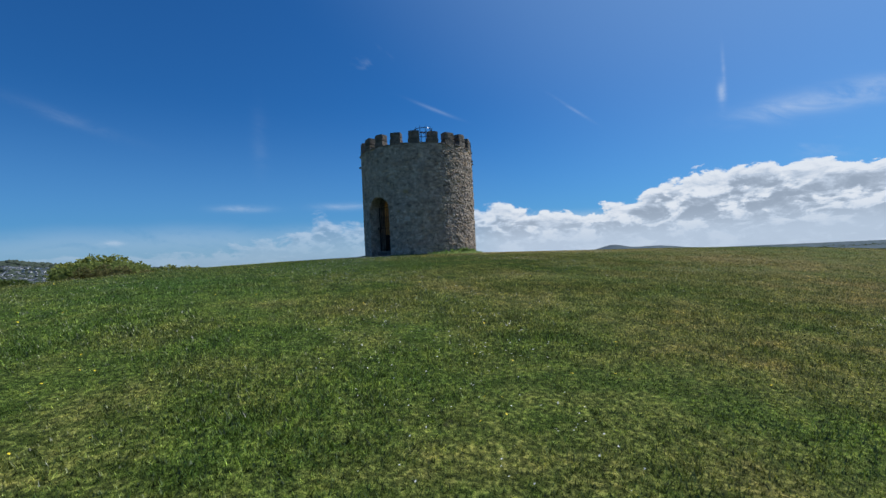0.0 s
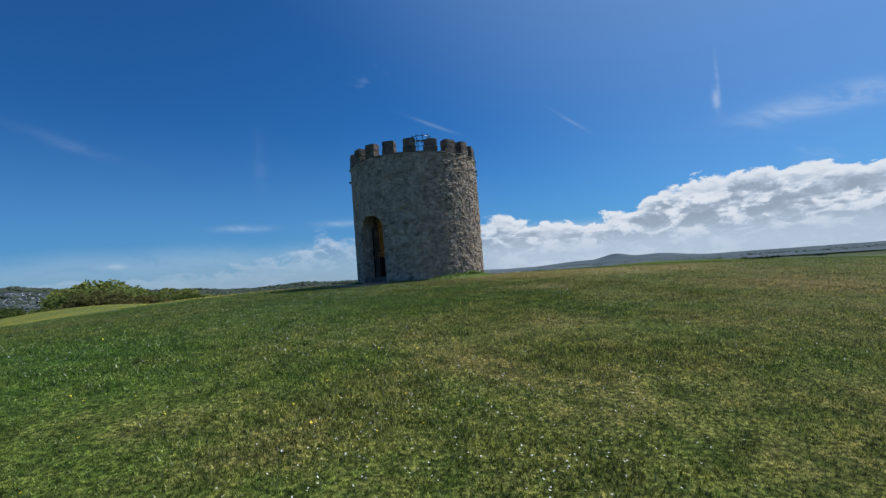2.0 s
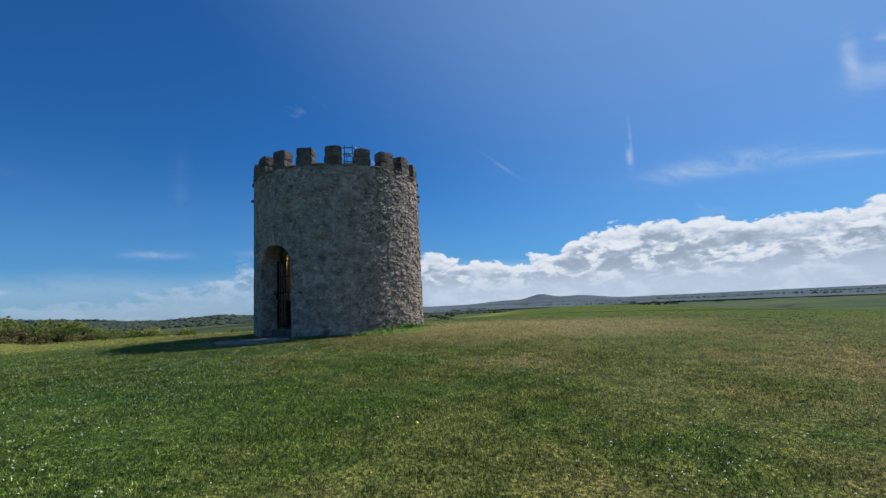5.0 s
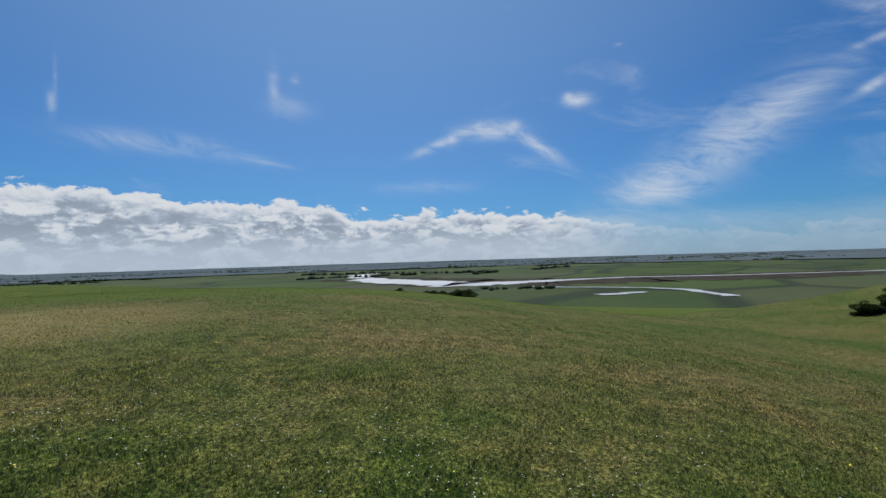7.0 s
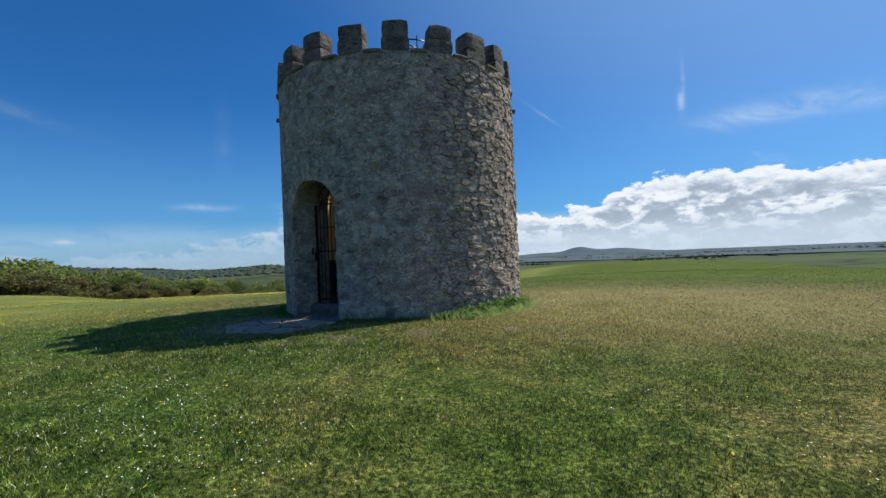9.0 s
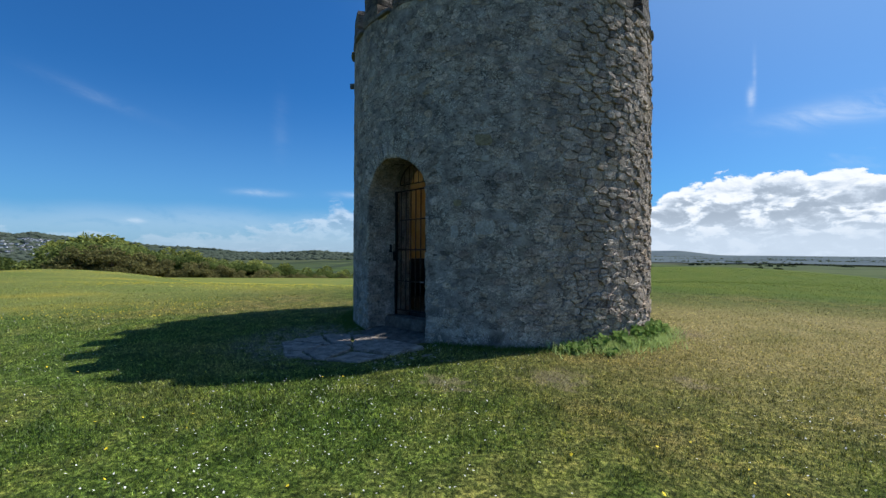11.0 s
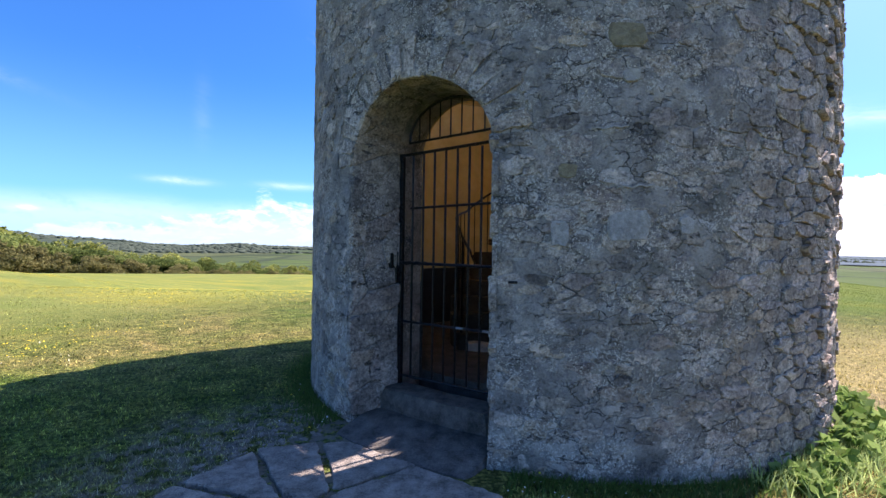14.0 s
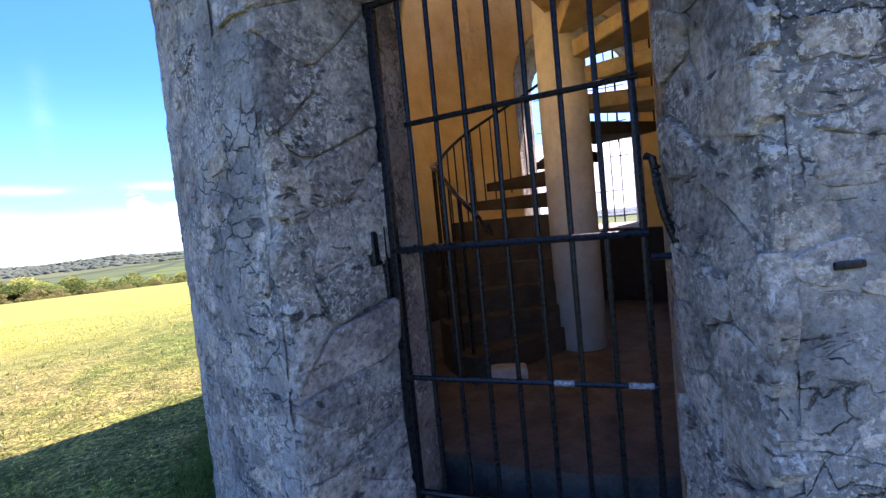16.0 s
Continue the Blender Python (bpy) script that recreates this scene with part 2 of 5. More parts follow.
def turf_colour(n, at):
    """Mown downland turf: green, olive and straw in patches; greener to the north-east, yellow with buttercups to the west."""
    x, y, z = n.xyz(at)
    ground = n.add("ShaderNodeCombineXYZ")
    n.link(x, ground.inputs[0])
    n.link(y, ground.inputs[1])
    p = ground.outputs[0]
    wide = n.noise(p, 0.14, 4.0, 0.55, 0.4)
    mid = n.noise(p, 0.8, 5.0, 0.6, 0.3)
    fine = n.noise(p, 9.0, 4.0, 0.7)
    mixed = n.math("ADD", n.math("MULTIPLY", wide, 0.5), n.math("ADD", n.math("MULTIPLY", mid, 0.33), n.math("MULTIPLY", fine, 0.17)))
    lush = n.math("EXPONENT", n.math("MULTIPLY", n.math("POWER", n.math("DIVIDE", n.vec("DISTANCE", p, (-0.5, -7.0, 0.0)), 4.2), 2.0), -1.0))
    parched = n.math("EXPONENT", n.math("MULTIPLY", n.math("POWER", n.math("DIVIDE", n.vec("DISTANCE", p, (8.5, -11.5, 0.0)), 5.0), 2.0), -1.0))
    fresh = n.math("EXPONENT", n.math("MULTIPLY", n.math("POWER", n.math("DIVIDE", n.vec("DISTANCE", p, (-2.0, -15.5, 0.0)), 6.0), 2.0), -1.0))
    meadow_side = n.math("EXPONENT", n.math("MULTIPLY", n.math("POWER", n.math("DIVIDE", n.vec("DISTANCE", p, (-9.0, -4.0, 0.0)), 6.0), 2.0), -1.0))
    fresh = n.math("MAXIMUM", fresh, meadow_side)
    mixed = n.math("SUBTRACT", mixed, n.math("MULTIPLY", fresh, 0.035))
    mixed = n.math("ADD", mixed, n.math("SUBTRACT", n.math("MULTIPLY", parched, 0.095), n.math("MULTIPLY", lush, 0.055)))
    green = n.ramp(mixed, [(0.30, (0.036, 0.074, 0.012)), (0.44, (0.062, 0.088, 0.018)), (0.53, (0.098, 0.102, 0.030)), (0.62, (0.140, 0.116, 0.046)), (0.75, (0.175, 0.128, 0.062))])
    speck = n.noise(p, 26.0, 3.0, 0.75)
    green = n.mix(1.0, green, n.ramp(speck, [(0.35, (0.30, 0.33, 0.27)), (0.5, (0.90, 0.92, 0.85)), (0.62, (1.95, 1.85, 1.7))]), "MULTIPLY")
    clump = n.noise(p, 13.0, 4.0, 0.65, 0.3)
    green = n.mix(1.0, green, n.ramp(clump, [(0.36, (0.62, 0.67, 0.62)), (0.5, (0.98, 1.0, 0.98)), (0.64, (1.38, 1.34, 1.36))]), "MULTIPLY")
    tuft = n.noise(p, 3.2, 4.0, 0.7)
    green = n.mix(1.0, green, n.ramp(tuft, [(0.38, (0.58, 0.64, 0.50)), (0.5, (1.0, 1.0, 1.0)), (0.62, (1.42, 1.32, 1.25))]), "MULTIPLY")
    green = n.mix(n.math("MULTIPLY", n.math("MAXIMUM", n.math("MULTIPLY", lush, 0.4), n.math("MAXIMUM", n.math("MULTIPLY", fresh, 0.8), meadow_side)), 0.62), green, n.mix(1.0, green, (1.5, 1.5, 1.5), "MULTIPLY"))
    dry_at = n.vec("DISTANCE", n.vec("MULTIPLY", p, (0.75, 1.0, 0.0)), (4.2, -1.0, 0.0))
    dry = n.math("SUBTRACT", 1.0, n.step(n.math("ADD", dry_at, n.math("MULTIPLY", mid, 3.0)), 3.6, 7.6))
    straw_speck = n.ramp(speck, [(0.32, (0.45, 0.45, 0.40)), (0.5, (1.0, 1.0, 1.0)), (0.66, (1.45, 1.42, 1.4))])
    straw = n.ramp(n.math("ADD", n.math("MULTIPLY", fine, 0.5), n.math("MULTIPLY", mid, 0.5)), [(0.3, (0.11, 0.105, 0.032)), (0.5, (0.215, 0.175, 0.070)), (0.7, (0.32, 0.26, 0.13))])
    straw = n.mix(1.0, straw, straw_speck, "MULTIPLY")
    straw = n.mix(1.0, straw, n.ramp(clump, [(0.36, (0.62, 0.62, 0.58)), (0.5, (1.05, 1.05, 1.05)), (0.64, (1.5, 1.48, 1.45))]), "MULTIPLY")
    colour = n.mix(n.math("MULTIPLY", dry, 0.8), green, straw)
    worn_at = n.vec("DISTANCE", p, (-2.7, -2.5, 0.0))
    worn = n.math("MULTIPLY", n.math("SUBTRACT", 1.0, n.step(n.math("ADD", worn_at, n.math("MULTIPLY", tuft, 1.2)), 1.3, 2.2)), n.step(n.noise(p, 7.0, 4.0, 0.7), 0.42, 0.56))
    colour = n.mix(n.math("MULTIPLY", worn, 0.8), colour, (0.20, 0.175, 0.15))
    soil_spots = n.step(n.noise(p, 1.7, 4.0, 0.65), 0.66, 0.73)
    colour = n.mix(n.math("MULTIPLY", soil_spots, n.math("ADD", 0.25, n.math("MULTIPLY", dry, 0.6))), colour, (0.17, 0.125, 0.085))
    for sx, sy, size in ((0.45, -4.05, 0.42), (-0.75, -4.35, 0.30), (3.1, -1.3, 0.45), (1.9, -4.1, 0.25)):
        spot = n.math("SUBTRACT", 1.0, n.step(n.math("ADD", n.vec("DISTANCE", p, (sx, sy, 0.0)), n.math("MULTIPLY", n.math("SUBTRACT", n.noise(p, 5.0, 5.0, 0.7), 0.5), 1.8)), size * 0.3, size))
        colour = n.mix(n.math("MULTIPLY", spot, 0.45), colour, (0.22, 0.175, 0.125))
    far = n.vec("LENGTH", p)
    # taller, fresher grass beyond the crown of the hill
    north = n.step(n.math("ADD", n.math("ADD", n.math("MULTIPLY", x, 0.52), n.math("MULTIPLY", y, 0.85)), n.math("MULTIPLY", mid, 4.0)), 11.0, 15.0)
    rich = n.ramp(n.noise(n.vec("MULTIPLY", p, (1.0, 1.0, 0.0)), 0.35, 8.0, 0.7), [(0.35, (0.050, 0.090, 0.008)), (0.65, (0.105, 0.125, 0.016))])
    colour = n.mix(n.math("MULTIPLY", north, 0.9), colour, rich)
    # buttercup meadow to the west and north-west
    west = n.step(n.math("ADD", n.math("SUBTRACT", n.math("MULTIPLY", y, 0.5), n.math("MULTIPLY", x, 0.87)), n.math("MULTIPLY", mid, 4.0)), 7.5, 15.0)
    meadow = n.ramp(n.math("ADD", n.math("MULTIPLY", n.noise(n.vec("MULTIPLY", p, (0.7, 1.6, 0.0)), 0.22, 4.0, 0.6), 0.7), n.math("MULTIPLY", fine, 0.3)),
                    [(0.32, (0.090, 0.135, 0.026)), (0.50, (0.160, 0.182, 0.046)), (0.62, (0.25, 0.225, 0.036)), (0.75, (0.38, 0.30, 0.022))])
    colour = n.mix(n.math("MULTIPLY", west, 0.85), colour, meadow)
    return colour, p, far, z


def turf(n):
    colour, p, far, z = turf_colour(n, place(n))
    # the level country: fields behind hedges, and woods on the far slopes
    cells = n.add("ShaderNodeTexVoronoi", feature="F1")
    n.link(n.vec("MULTIPLY", p, (0.0042, 0.0065, 0.0)), cells.inputs["Vector"])
    cells.inputs["Scale"].default_value = 1.0
    edge = n.add("ShaderNodeTexVoronoi", feature="DISTANCE_TO_EDGE")
    n.link(n.vec("MULTIPLY", p, (0.0042, 0.0065, 0.0)), edge.inputs["Vector"])
    edge.inputs["Scale"].default_value = 1.0
    pick = n.xyz(cells.outputs["Color"])[0]
    field = n.ramp(pick, [(0.0, (0.045, 0.075, 0.022)), (0.3, (0.075, 0.110, 0.026)), (0.55, (0.055, 0.070, 0.036)), (0.75, (0.095, 0.120, 0.044)), (1.0, (0.085, 0.085, 0.052))])
    field = n.mix(0.35, field, n.ramp(n.noise(p, 0.012, 5.0, 0.6), [(0.3, (0.040, 0.060, 0.028)), (0.7, (0.09, 0.115, 0.04))]))
    hedge = n.math("SUBTRACT", 1.0, n.step(edge.outputs["Distance"], 0.02, 0.06))
    field = n.mix(n.math("MULTIPLY", hedge, 0.8), field, (0.030, 0.042, 0.024))
    # woods greyed towards blue, far haze put into their colour
    woods = n.ramp(n.noise(p, 0.02, 5.0, 0.7), [(0.35, (0.035, 0.052, 0.042)), (0.55, (0.055, 0.074, 0.056)), (0.7, (0.085, 0.105, 0.065))])
    slope = n.step(z, -24.0, -10.0)
    field = n.mix(n.math("MULTIPLY", slope, 0.8), field, woods)
    field = n.mix(1.0, field, (0.84, 0.86, 0.82), "MULTIPLY")
    level = n.step(far, 120.0, 210.0)
    colour = n.mix(level, colour, field)
    lump = n.math("ADD", n.math("MULTIPLY", n.noise(p, 6.0, 5.0, 0.7), 0.5), n.math("MULTIPLY", n.noise(p, 45.0, 3.0, 0.7), 0.5))
    return surface(n, colour, 0.95, n.bump(lump, 0.9, 0.05), spec=0.1)


def leaf_like(n, colour, share=0.35):
    a = n.add("ShaderNodeBsdfDiffuse")
    b = n.add("ShaderNodeBsdfTranslucent")
    n.link(colour, a.inputs[0])
    n.link(colour, b.inputs[0])
    m = n.add("ShaderNodeMixShader")
    m.inputs[0].default_value = share
    n.link(a.outputs[0], m.inputs[1])
    n.link(b.outputs[0], m.inputs[2])
    return m.outputs[0]


def blades(n):
    colour, *_ = turf_colour(n, place(n))
    many = one_of_many(n)
    colour = n.mix(1.0, colour, n.ramp(many, [(0.0, (0.66, 0.74, 0.50)), (0.4, (1.35, 1.42, 1.02)), (0.75, (2.3, 2.3, 1.9)), (1.0, (3.9, 3.8, 3.4))]), "MULTIPLY")
    sheen = n.add("ShaderNodeBsdfGlossy")
    sheen.inputs["Roughness"].default_value = 0.42
    m = n.add("ShaderNodeMixShader")
    m.inputs[0].default_value = 0.05
    n.link(leaf_like(n, colour), m.inputs[1])
    n.link(sheen.outputs[0], m.inputs[2])
    return m.outputs[0]


def lichen_specks(n, p):
    """Crusts of white lichen, in drifts."""
    small = n.step(n.noise(p, 62.0, 3.0, 0.7, 0.4), 0.54, 0.61)
    crust = n.step(n.noise(p, 21.0, 4.0, 0.7, 0.6), 0.57, 0.62)
    drift = n.step(n.noise(n.vec("ADD", p, (1.0, 5.0, 8.0)), 3.2, 4.0, 0.6), 0.44, 0.57)
    return n.math("MULTIPLY", n.math("MAXIMUM", small, crust), drift)


def rubble(n, shade=(1.06, 0.92, 0.79)):
    p = place(n)
    many = one_of_many(n)
    base = n.ramp(many, [(0.0, (0.13, 0.125, 0.125)), (0.2, (0.27, 0.26, 0.245)), (0.5, (0.37, 0.35, 0.325)), (0.68, (0.45, 0.385, 0.30)), (0.82, (0.33, 0.285, 0.27)), (1.0, (0.60, 0.58, 0.55))])
    blot = n.noise(p, 5.0, 6.0, 0.65)
    grain = n.noise(p, 38.0, 5.0, 0.7)
    base = n.mix(0.42, base, n.ramp(blot, [(0.37, (0.075, 0.074, 0.076)), (0.5, (0.30, 0.288, 0.272)), (0.63, (0.60, 0.575, 0.54))]))
    base = n.mix(1.0, base, n.ramp(grain, [(0.34, (0.45, 0.45, 0.46)), (0.5, (0.95, 0.95, 0.95)), (0.68, (1.45, 1.45, 1.44))]), "MULTIPLY")
    ochre = n.math("MULTIPLY", n.step(n.noise(n.vec("ADD", p, (9.0, 3.0, 1.0)), 1.6, 5.0, 0.6), 0.58, 0.72), 0.45)
    base = n.mix(ochre, base, (0.29, 0.235, 0.12))
    lichen = n.math("MULTIPLY", n.step(n.noise(p, 34.0, 4.0, 0.65), 0.57, 0.63), n.step(n.noise(n.vec("ADD", p, (4.0, 7.0, 2.0)), 2.2, 3.0, 0.6), 0.44, 0.60))
    base = n.mix(n.math("MULTIPLY", lichen, 0.8), base, (0.52, 0.53, 0.52))
    crack = n.math("ABSOLUTE", n.math("SUBTRACT", n.noise(p, 3.4, 6.0, 0.65, 0.8), 0.5))
    line = n.math("SUBTRACT", 1.0, n.step(crack, 0.0, 0.006))
    base = n.mix(n.math("MULTIPLY", line, 0.4), base, (0.09, 0.09, 0.085))
    # broken flakes
    warp = n.add("ShaderNodeTexNoise")
    n.link(p, warp.inputs["Vector"])
    warp.inputs["Scale"].default_value, warp.inputs["Detail"].default_value = 9.0, 4.0
    flakes = n.add("ShaderNodeTexVoronoi", feature="F1")
    n.link(n.vec("ADD", n.vec("MULTIPLY", p, (1.0, 1.0, 1.7)), n.vec("MULTIPLY", warp.outputs["Color"], (0.16, 0.16, 0.16))), flakes.inputs["Vector"])
    flakes.inputs["Scale"].default_value = 11.0
    chip = n.xyz(flakes.outputs["Color"])[0]
    base = n.mix(0.5, base, n.mix(1.0, base, n.ramp(chip, [(0.0, (0.62, 0.63, 0.66)), (0.5, (1.0, 1.0, 1.0)), (1.0, (1.4, 1.38, 1.34))]), "MULTIPLY"))
    relief = n.math("ADD", n.math("ADD", n.math("MULTIPLY", n.noise(p, 11.0, 6.0, 0.7), 0.6), n.math("MULTIPLY", grain, 0.3)), n.math("MULTIPLY", chip, 0.10))
    layers = n.noise(n.vec("MULTIPLY", p, (1.0, 1.0, 3.2)), 6.0, 6.0, 0.65, 0.6)
    relief = n.math("ADD", relief, n.math("MULTIPLY", layers, 0.55))
    specks = lichen_specks(n, p)
    base = n.mix(n.math("MULTIPLY", specks, 0.85), base, (0.62, 0.62, 0.58))
    # pits are sunk and also darkened, crevice shade put into the colour
    pit = n.step(n.noise(n.vec("MULTIPLY", p, (1.0, 1.0, 2.4)), 9.0, 5.0, 0.65, 0.5), 0.60, 0.67)
    base = n.mix(n.math("MULTIPLY", pit, 0.75), base, (0.045, 0.045, 0.045))
    relief = n.math("SUBTRACT", relief, n.math("MULTIPLY", pit, 0.35))
    base = n.mix(1.0, base, shade, "MULTIPLY")
    return surface(n, base, 0.92, n.bump(relief, 1.0, 0.034), spec=0.2)


def mortar(n):
    p = place(n)
    blot = n.noise(p, 4.0, 6.0, 0.65)
    grain = n.noise(p, 55.0, 4.0, 0.7)
    base = n.ramp(n.math("ADD", n.math("MULTIPLY", blot, 0.7), n.math("MULTIPLY", grain, 0.3)), [(0.36, (0.11, 0.11, 0.11)), (0.5, (0.29, 0.282, 0.272)), (0.64, (0.50, 0.485, 0.46))])
    damp = n.step(n.noise(n.vec("MULTIPLY", p, (1.0, 1.0, 0.4)), 1.3, 4.0, 0.6), 0.5, 0.7)
    base = n.mix(n.math("MULTIPLY", damp, 0.4), base, (0.14, 0.145, 0.11))
    relief = n.math("ADD", n.math("MULTIPLY", n.noise(p, 8.0, 6.0, 0.7), 0.7), n.math("MULTIPLY", grain, 0.3))
    # sunken pits, their shade painted in as a darker tone below
    pit = n.step(n.noise(n.vec("MULTIPLY", p, (1.0, 1.0, 2.6)), 10.0, 5.0, 0.65, 0.8), 0.615, 0.68)
    # broken hairline joints between half-buried stones
    warp = n.add("ShaderNodeTexNoise")
    n.link(p, warp.inputs["Vector"])
    warp.inputs["Scale"].default_value, warp.inputs["Detail"].default_value = 7.0, 5.0
    joints = n.add("ShaderNodeTexVoronoi", feature="DISTANCE_TO_EDGE")
    n.link(n.vec("ADD", n.vec("MULTIPLY", p, (1.0, 1.0, 1.8)), n.vec("MULTIPLY", warp.outputs["Color"], (0.28, 0.28, 0.28))), joints.inputs["Vector"])
    joints.inputs["Scale"].default_value = 6.5
    hair = n.math("MULTIPLY", n.math("SUBTRACT", 1.0, n.step(joints.outputs["Distance"], 0.0, 0.035)), n.step(n.noise(n.vec("ADD", p, (3.0, 1.0, 6.0)), 4.0, 4.0, 0.65), 0.44, 0.58))
    base = n.mix(n.math("MULTIPLY", hair, 0.6), base, (0.07, 0.068, 0.064))
    pit = n.math("MAXIMUM", pit, hair)
    specks = lichen_specks(n, p)
    base = n.mix(n.math("MULTIPLY", specks, 0.85), base, (0.62, 0.62, 0.58))
    base = n.mix(n.math("MULTIPLY", pit, 0.5), base, (0.05, 0.05, 0.048))
    base = n.mix(1.0, base, (1.03, 0.93, 0.82), "MULTIPLY")
    relief = n.math("SUBTRACT", relief, n.math("MULTIPLY", pit, 0.4))
    return surface(n, base, 0.95, n.bump(relief, 1.0, 0.05), spec=0.15)


def plain_stone(dark, light, scale=6.0, bump=0.02):
    def build(n):
        p = place(n)
        v = n.math("ADD", n.math("MULTIPLY", n.noise(p, scale, 6.0, 0.65), 0.7), n.math("MULTIPLY", n.noise(p, scale * 9, 3.0, 0.7), 0.3))
        return surface(n, n.ramp(v, [(0.36, dark), (0.63, light)]), 0.9, n.bump(v, 1.0, bump), spec=0.2)
    return build


def limewash(n):
    p = place(n)
    z = n.xyz(p)[2]
    v = n.noise(p, 2.4, 6.0, 0.65)
    fine = n.noise(p, 26.0, 4.0, 0.7)
    base = n.ramp(v, [(0.3, (0.56, 0.38, 0.13)), (0.5, (0.66, 0.48, 0.19)), (0.7, (0.74, 0.58, 0.28))])
    base = n.mix(n.math("MULTIPLY", n.step(fine, 0.55, 0.7), 0.25), base, (0.45, 0.30, 0.14))
    return surface(n, base, 0.9, n.bump(n.math("ADD", n.noise(p, 7.0, 5.0, 0.6), n.math("MULTIPLY", fine, 0.3)), 0.7, 0.03), spec=0.2)


def painted_iron(n):
    p = place(n)
    v = n.noise(p, 60.0, 4.0, 0.7)
    rust = n.step(n.noise(p, 9.0, 4.0, 0.7), 0.6, 0.72)
    base = n.mix(n.math("MULTIPLY", rust, 0.25), (0.008, 0.008, 0.009), (0.05, 0.026, 0.016))
    return surface(n, base, n.math("ADD", 0.16, n.math("MULTIPLY", v, 0.25)), n.bump(v, 0.6, 0.003), spec=0.25)


def foliage(dark, light):
    def build(n):
        tree = n.add("ShaderNodeObjectInfo").outputs["Random"]
        leaf = n.add("ShaderNodeNewGeometry").outputs["Random Per Island"]
        v = n.math("ADD", n.math("MULTIPLY", tree, 0.55), n.math("MULTIPLY", leaf, 0.45))
        return leaf_like(n, n.ramp(v, [(0.1, dark), (0.9, light)]), 0.45)
    return build


def plain(colour, rough=0.8, spec=0.3, metal=0.0, vary=0.15, scale=8.0):
    def build(n):
        v = n.noise(place(n), scale, 5.0, 0.65)
        low, high = tuple(c * (1 - vary) for c in colour), tuple(c * (1 + vary) for c in colour)
        return surface(n, n.ramp(v, [(0.3, low), (0.7, high)]), rough, n.bump(v, 0.3, 0.01), metal, spec)
    return build


def river_water(n):
    v = n.noise(place(n), 0.05, 4.0, 0.6)
    # the sky's reflection is put into the pale base colour
    return surface(n, n.ramp(v, [(0.3, (0.36, 0.37, 0.36)), (0.7, (0.52, 0.52, 0.50))]), 0.45, spec=0.5)


M_TURF = material("downland_turf", turf)
M_BLADE = material("grass_blades", blades)
M_STRAW = material("dry_bents", foliage((0.13, 0.13, 0.05), (0.40, 0.37, 0.20)))
M_RUBBLE = material("limestone_rubble", rubble)
# the rubble in a darker tint, for the merlons
M_DARKSTONE = material("dark_limestone", lambda n: rubble(n, (0.42, 0.38, 0.34)))
M_MORTAR = material("lime_mortar", mortar)
M_COPE = material("coping_stone", plain_stone((0.08, 0.08, 0.08), (0.22, 0.21, 0.20)))
M_PALE = material("pale_blue_stone", plain_stone((0.29, 0.262, 0.225), (0.60, 0.55, 0.475), 26.0, 0.03))
M_CREAM = material("cream_stone", plain_stone((0.30, 0.27, 0.23), (0.54, 0.50, 0.44), 14.0, 0.03))
M_OCHRE = material("ochre_stone", plain_stone((0.19, 0.15, 0.09), (0.40, 0.33, 0.20), 18.0, 0.03))
M_SLAB = material("worn_paving", plain_stone((0.125, 0.108, 0.090), (0.42, 0.36, 0.30), 8.0, 0.06))
M_COBBLE = material("field_stone", plain_stone((0.10, 0.088, 0.072), (0.34, 0.30, 0.25), 14.0, 0.03))
M_SILL = material("concrete_sill", plain_stone((0.055, 0.048, 0.040), (0.19, 0.17, 0.145), 8.0, 0.045))
M_LIME = material("ochre_limewash", limewash)
M_TAR = material("black_paint", plain((0.018, 0.018, 0.02), 0.6, vary=0.4))
M_IRON = material("black_iron", painted_iron)
M_WEAR_GLINT = material("worn_and_glint_iron", plain((0.24, 0.235, 0.23), 0.6, 0.3, 0.3, vary=0.85, scale=70.0))
M_COLUMN = material("pale_cement", plain_stone((0.56, 0.54, 0.49), (0.80, 0.77, 0.70), 4.0, 0.008))
M_TREAD = material("stair_concrete", plain_stone((0.36, 0.29, 0.16), (0.60, 0.50, 0.31), 6.0, 0.01))
M_DARKTREAD = material("shaded_tread", plain_stone((0.028, 0.024, 0.020), (0.070, 0.058, 0.046), 6.0, 0.01))
M_EARTH = material("trodden_earth", plain_stone((0.045, 0.040, 0.035), (0.115, 0.102, 0.088), 5.0, 0.03))
M_LEAF = material("hedgerow_leaf", foliage((0.10, 0.13, 0.030), (0.38, 0.40, 0.11)))
M_OLIVE = material("olive_leaf", foliage((0.11, 0.11, 0.042), (0.32, 0.29, 0.12)))
M_DEEPLEAF = material("deep_green_leaf", foliage((0.060, 0.090, 0.025), (0.28, 0.33, 0.10)))
M_SCRUB = material("scrub_leaf", foliage((0.022, 0.038, 0.014), (0.085, 0.110, 0.038)))
M_DARKLEAF = material("dark_leaf", foliage((0.014, 0.026, 0.010), (0.040, 0.062, 0.020)))
M_WEED = material("weed_leaf", foliage((0.13, 0.22, 0.05), (0.48, 0.58, 0.22)))
M_FRINGE = material("lush_grass", foliage((0.045, 0.090, 0.020), (0.15, 0.23, 0.06)))
M_BARK = material("bark", plain((0.10, 0.08, 0.06), 0.95, 0.1, vary=0.4))
M_DAISY = material("daisy_petal", plain((0.62, 0.62, 0.57), 0.8, vary=0.1))
M_BUTTER = material("buttercup_petal", plain((0.72, 0.55, 0.02), 0.6, vary=0.1))
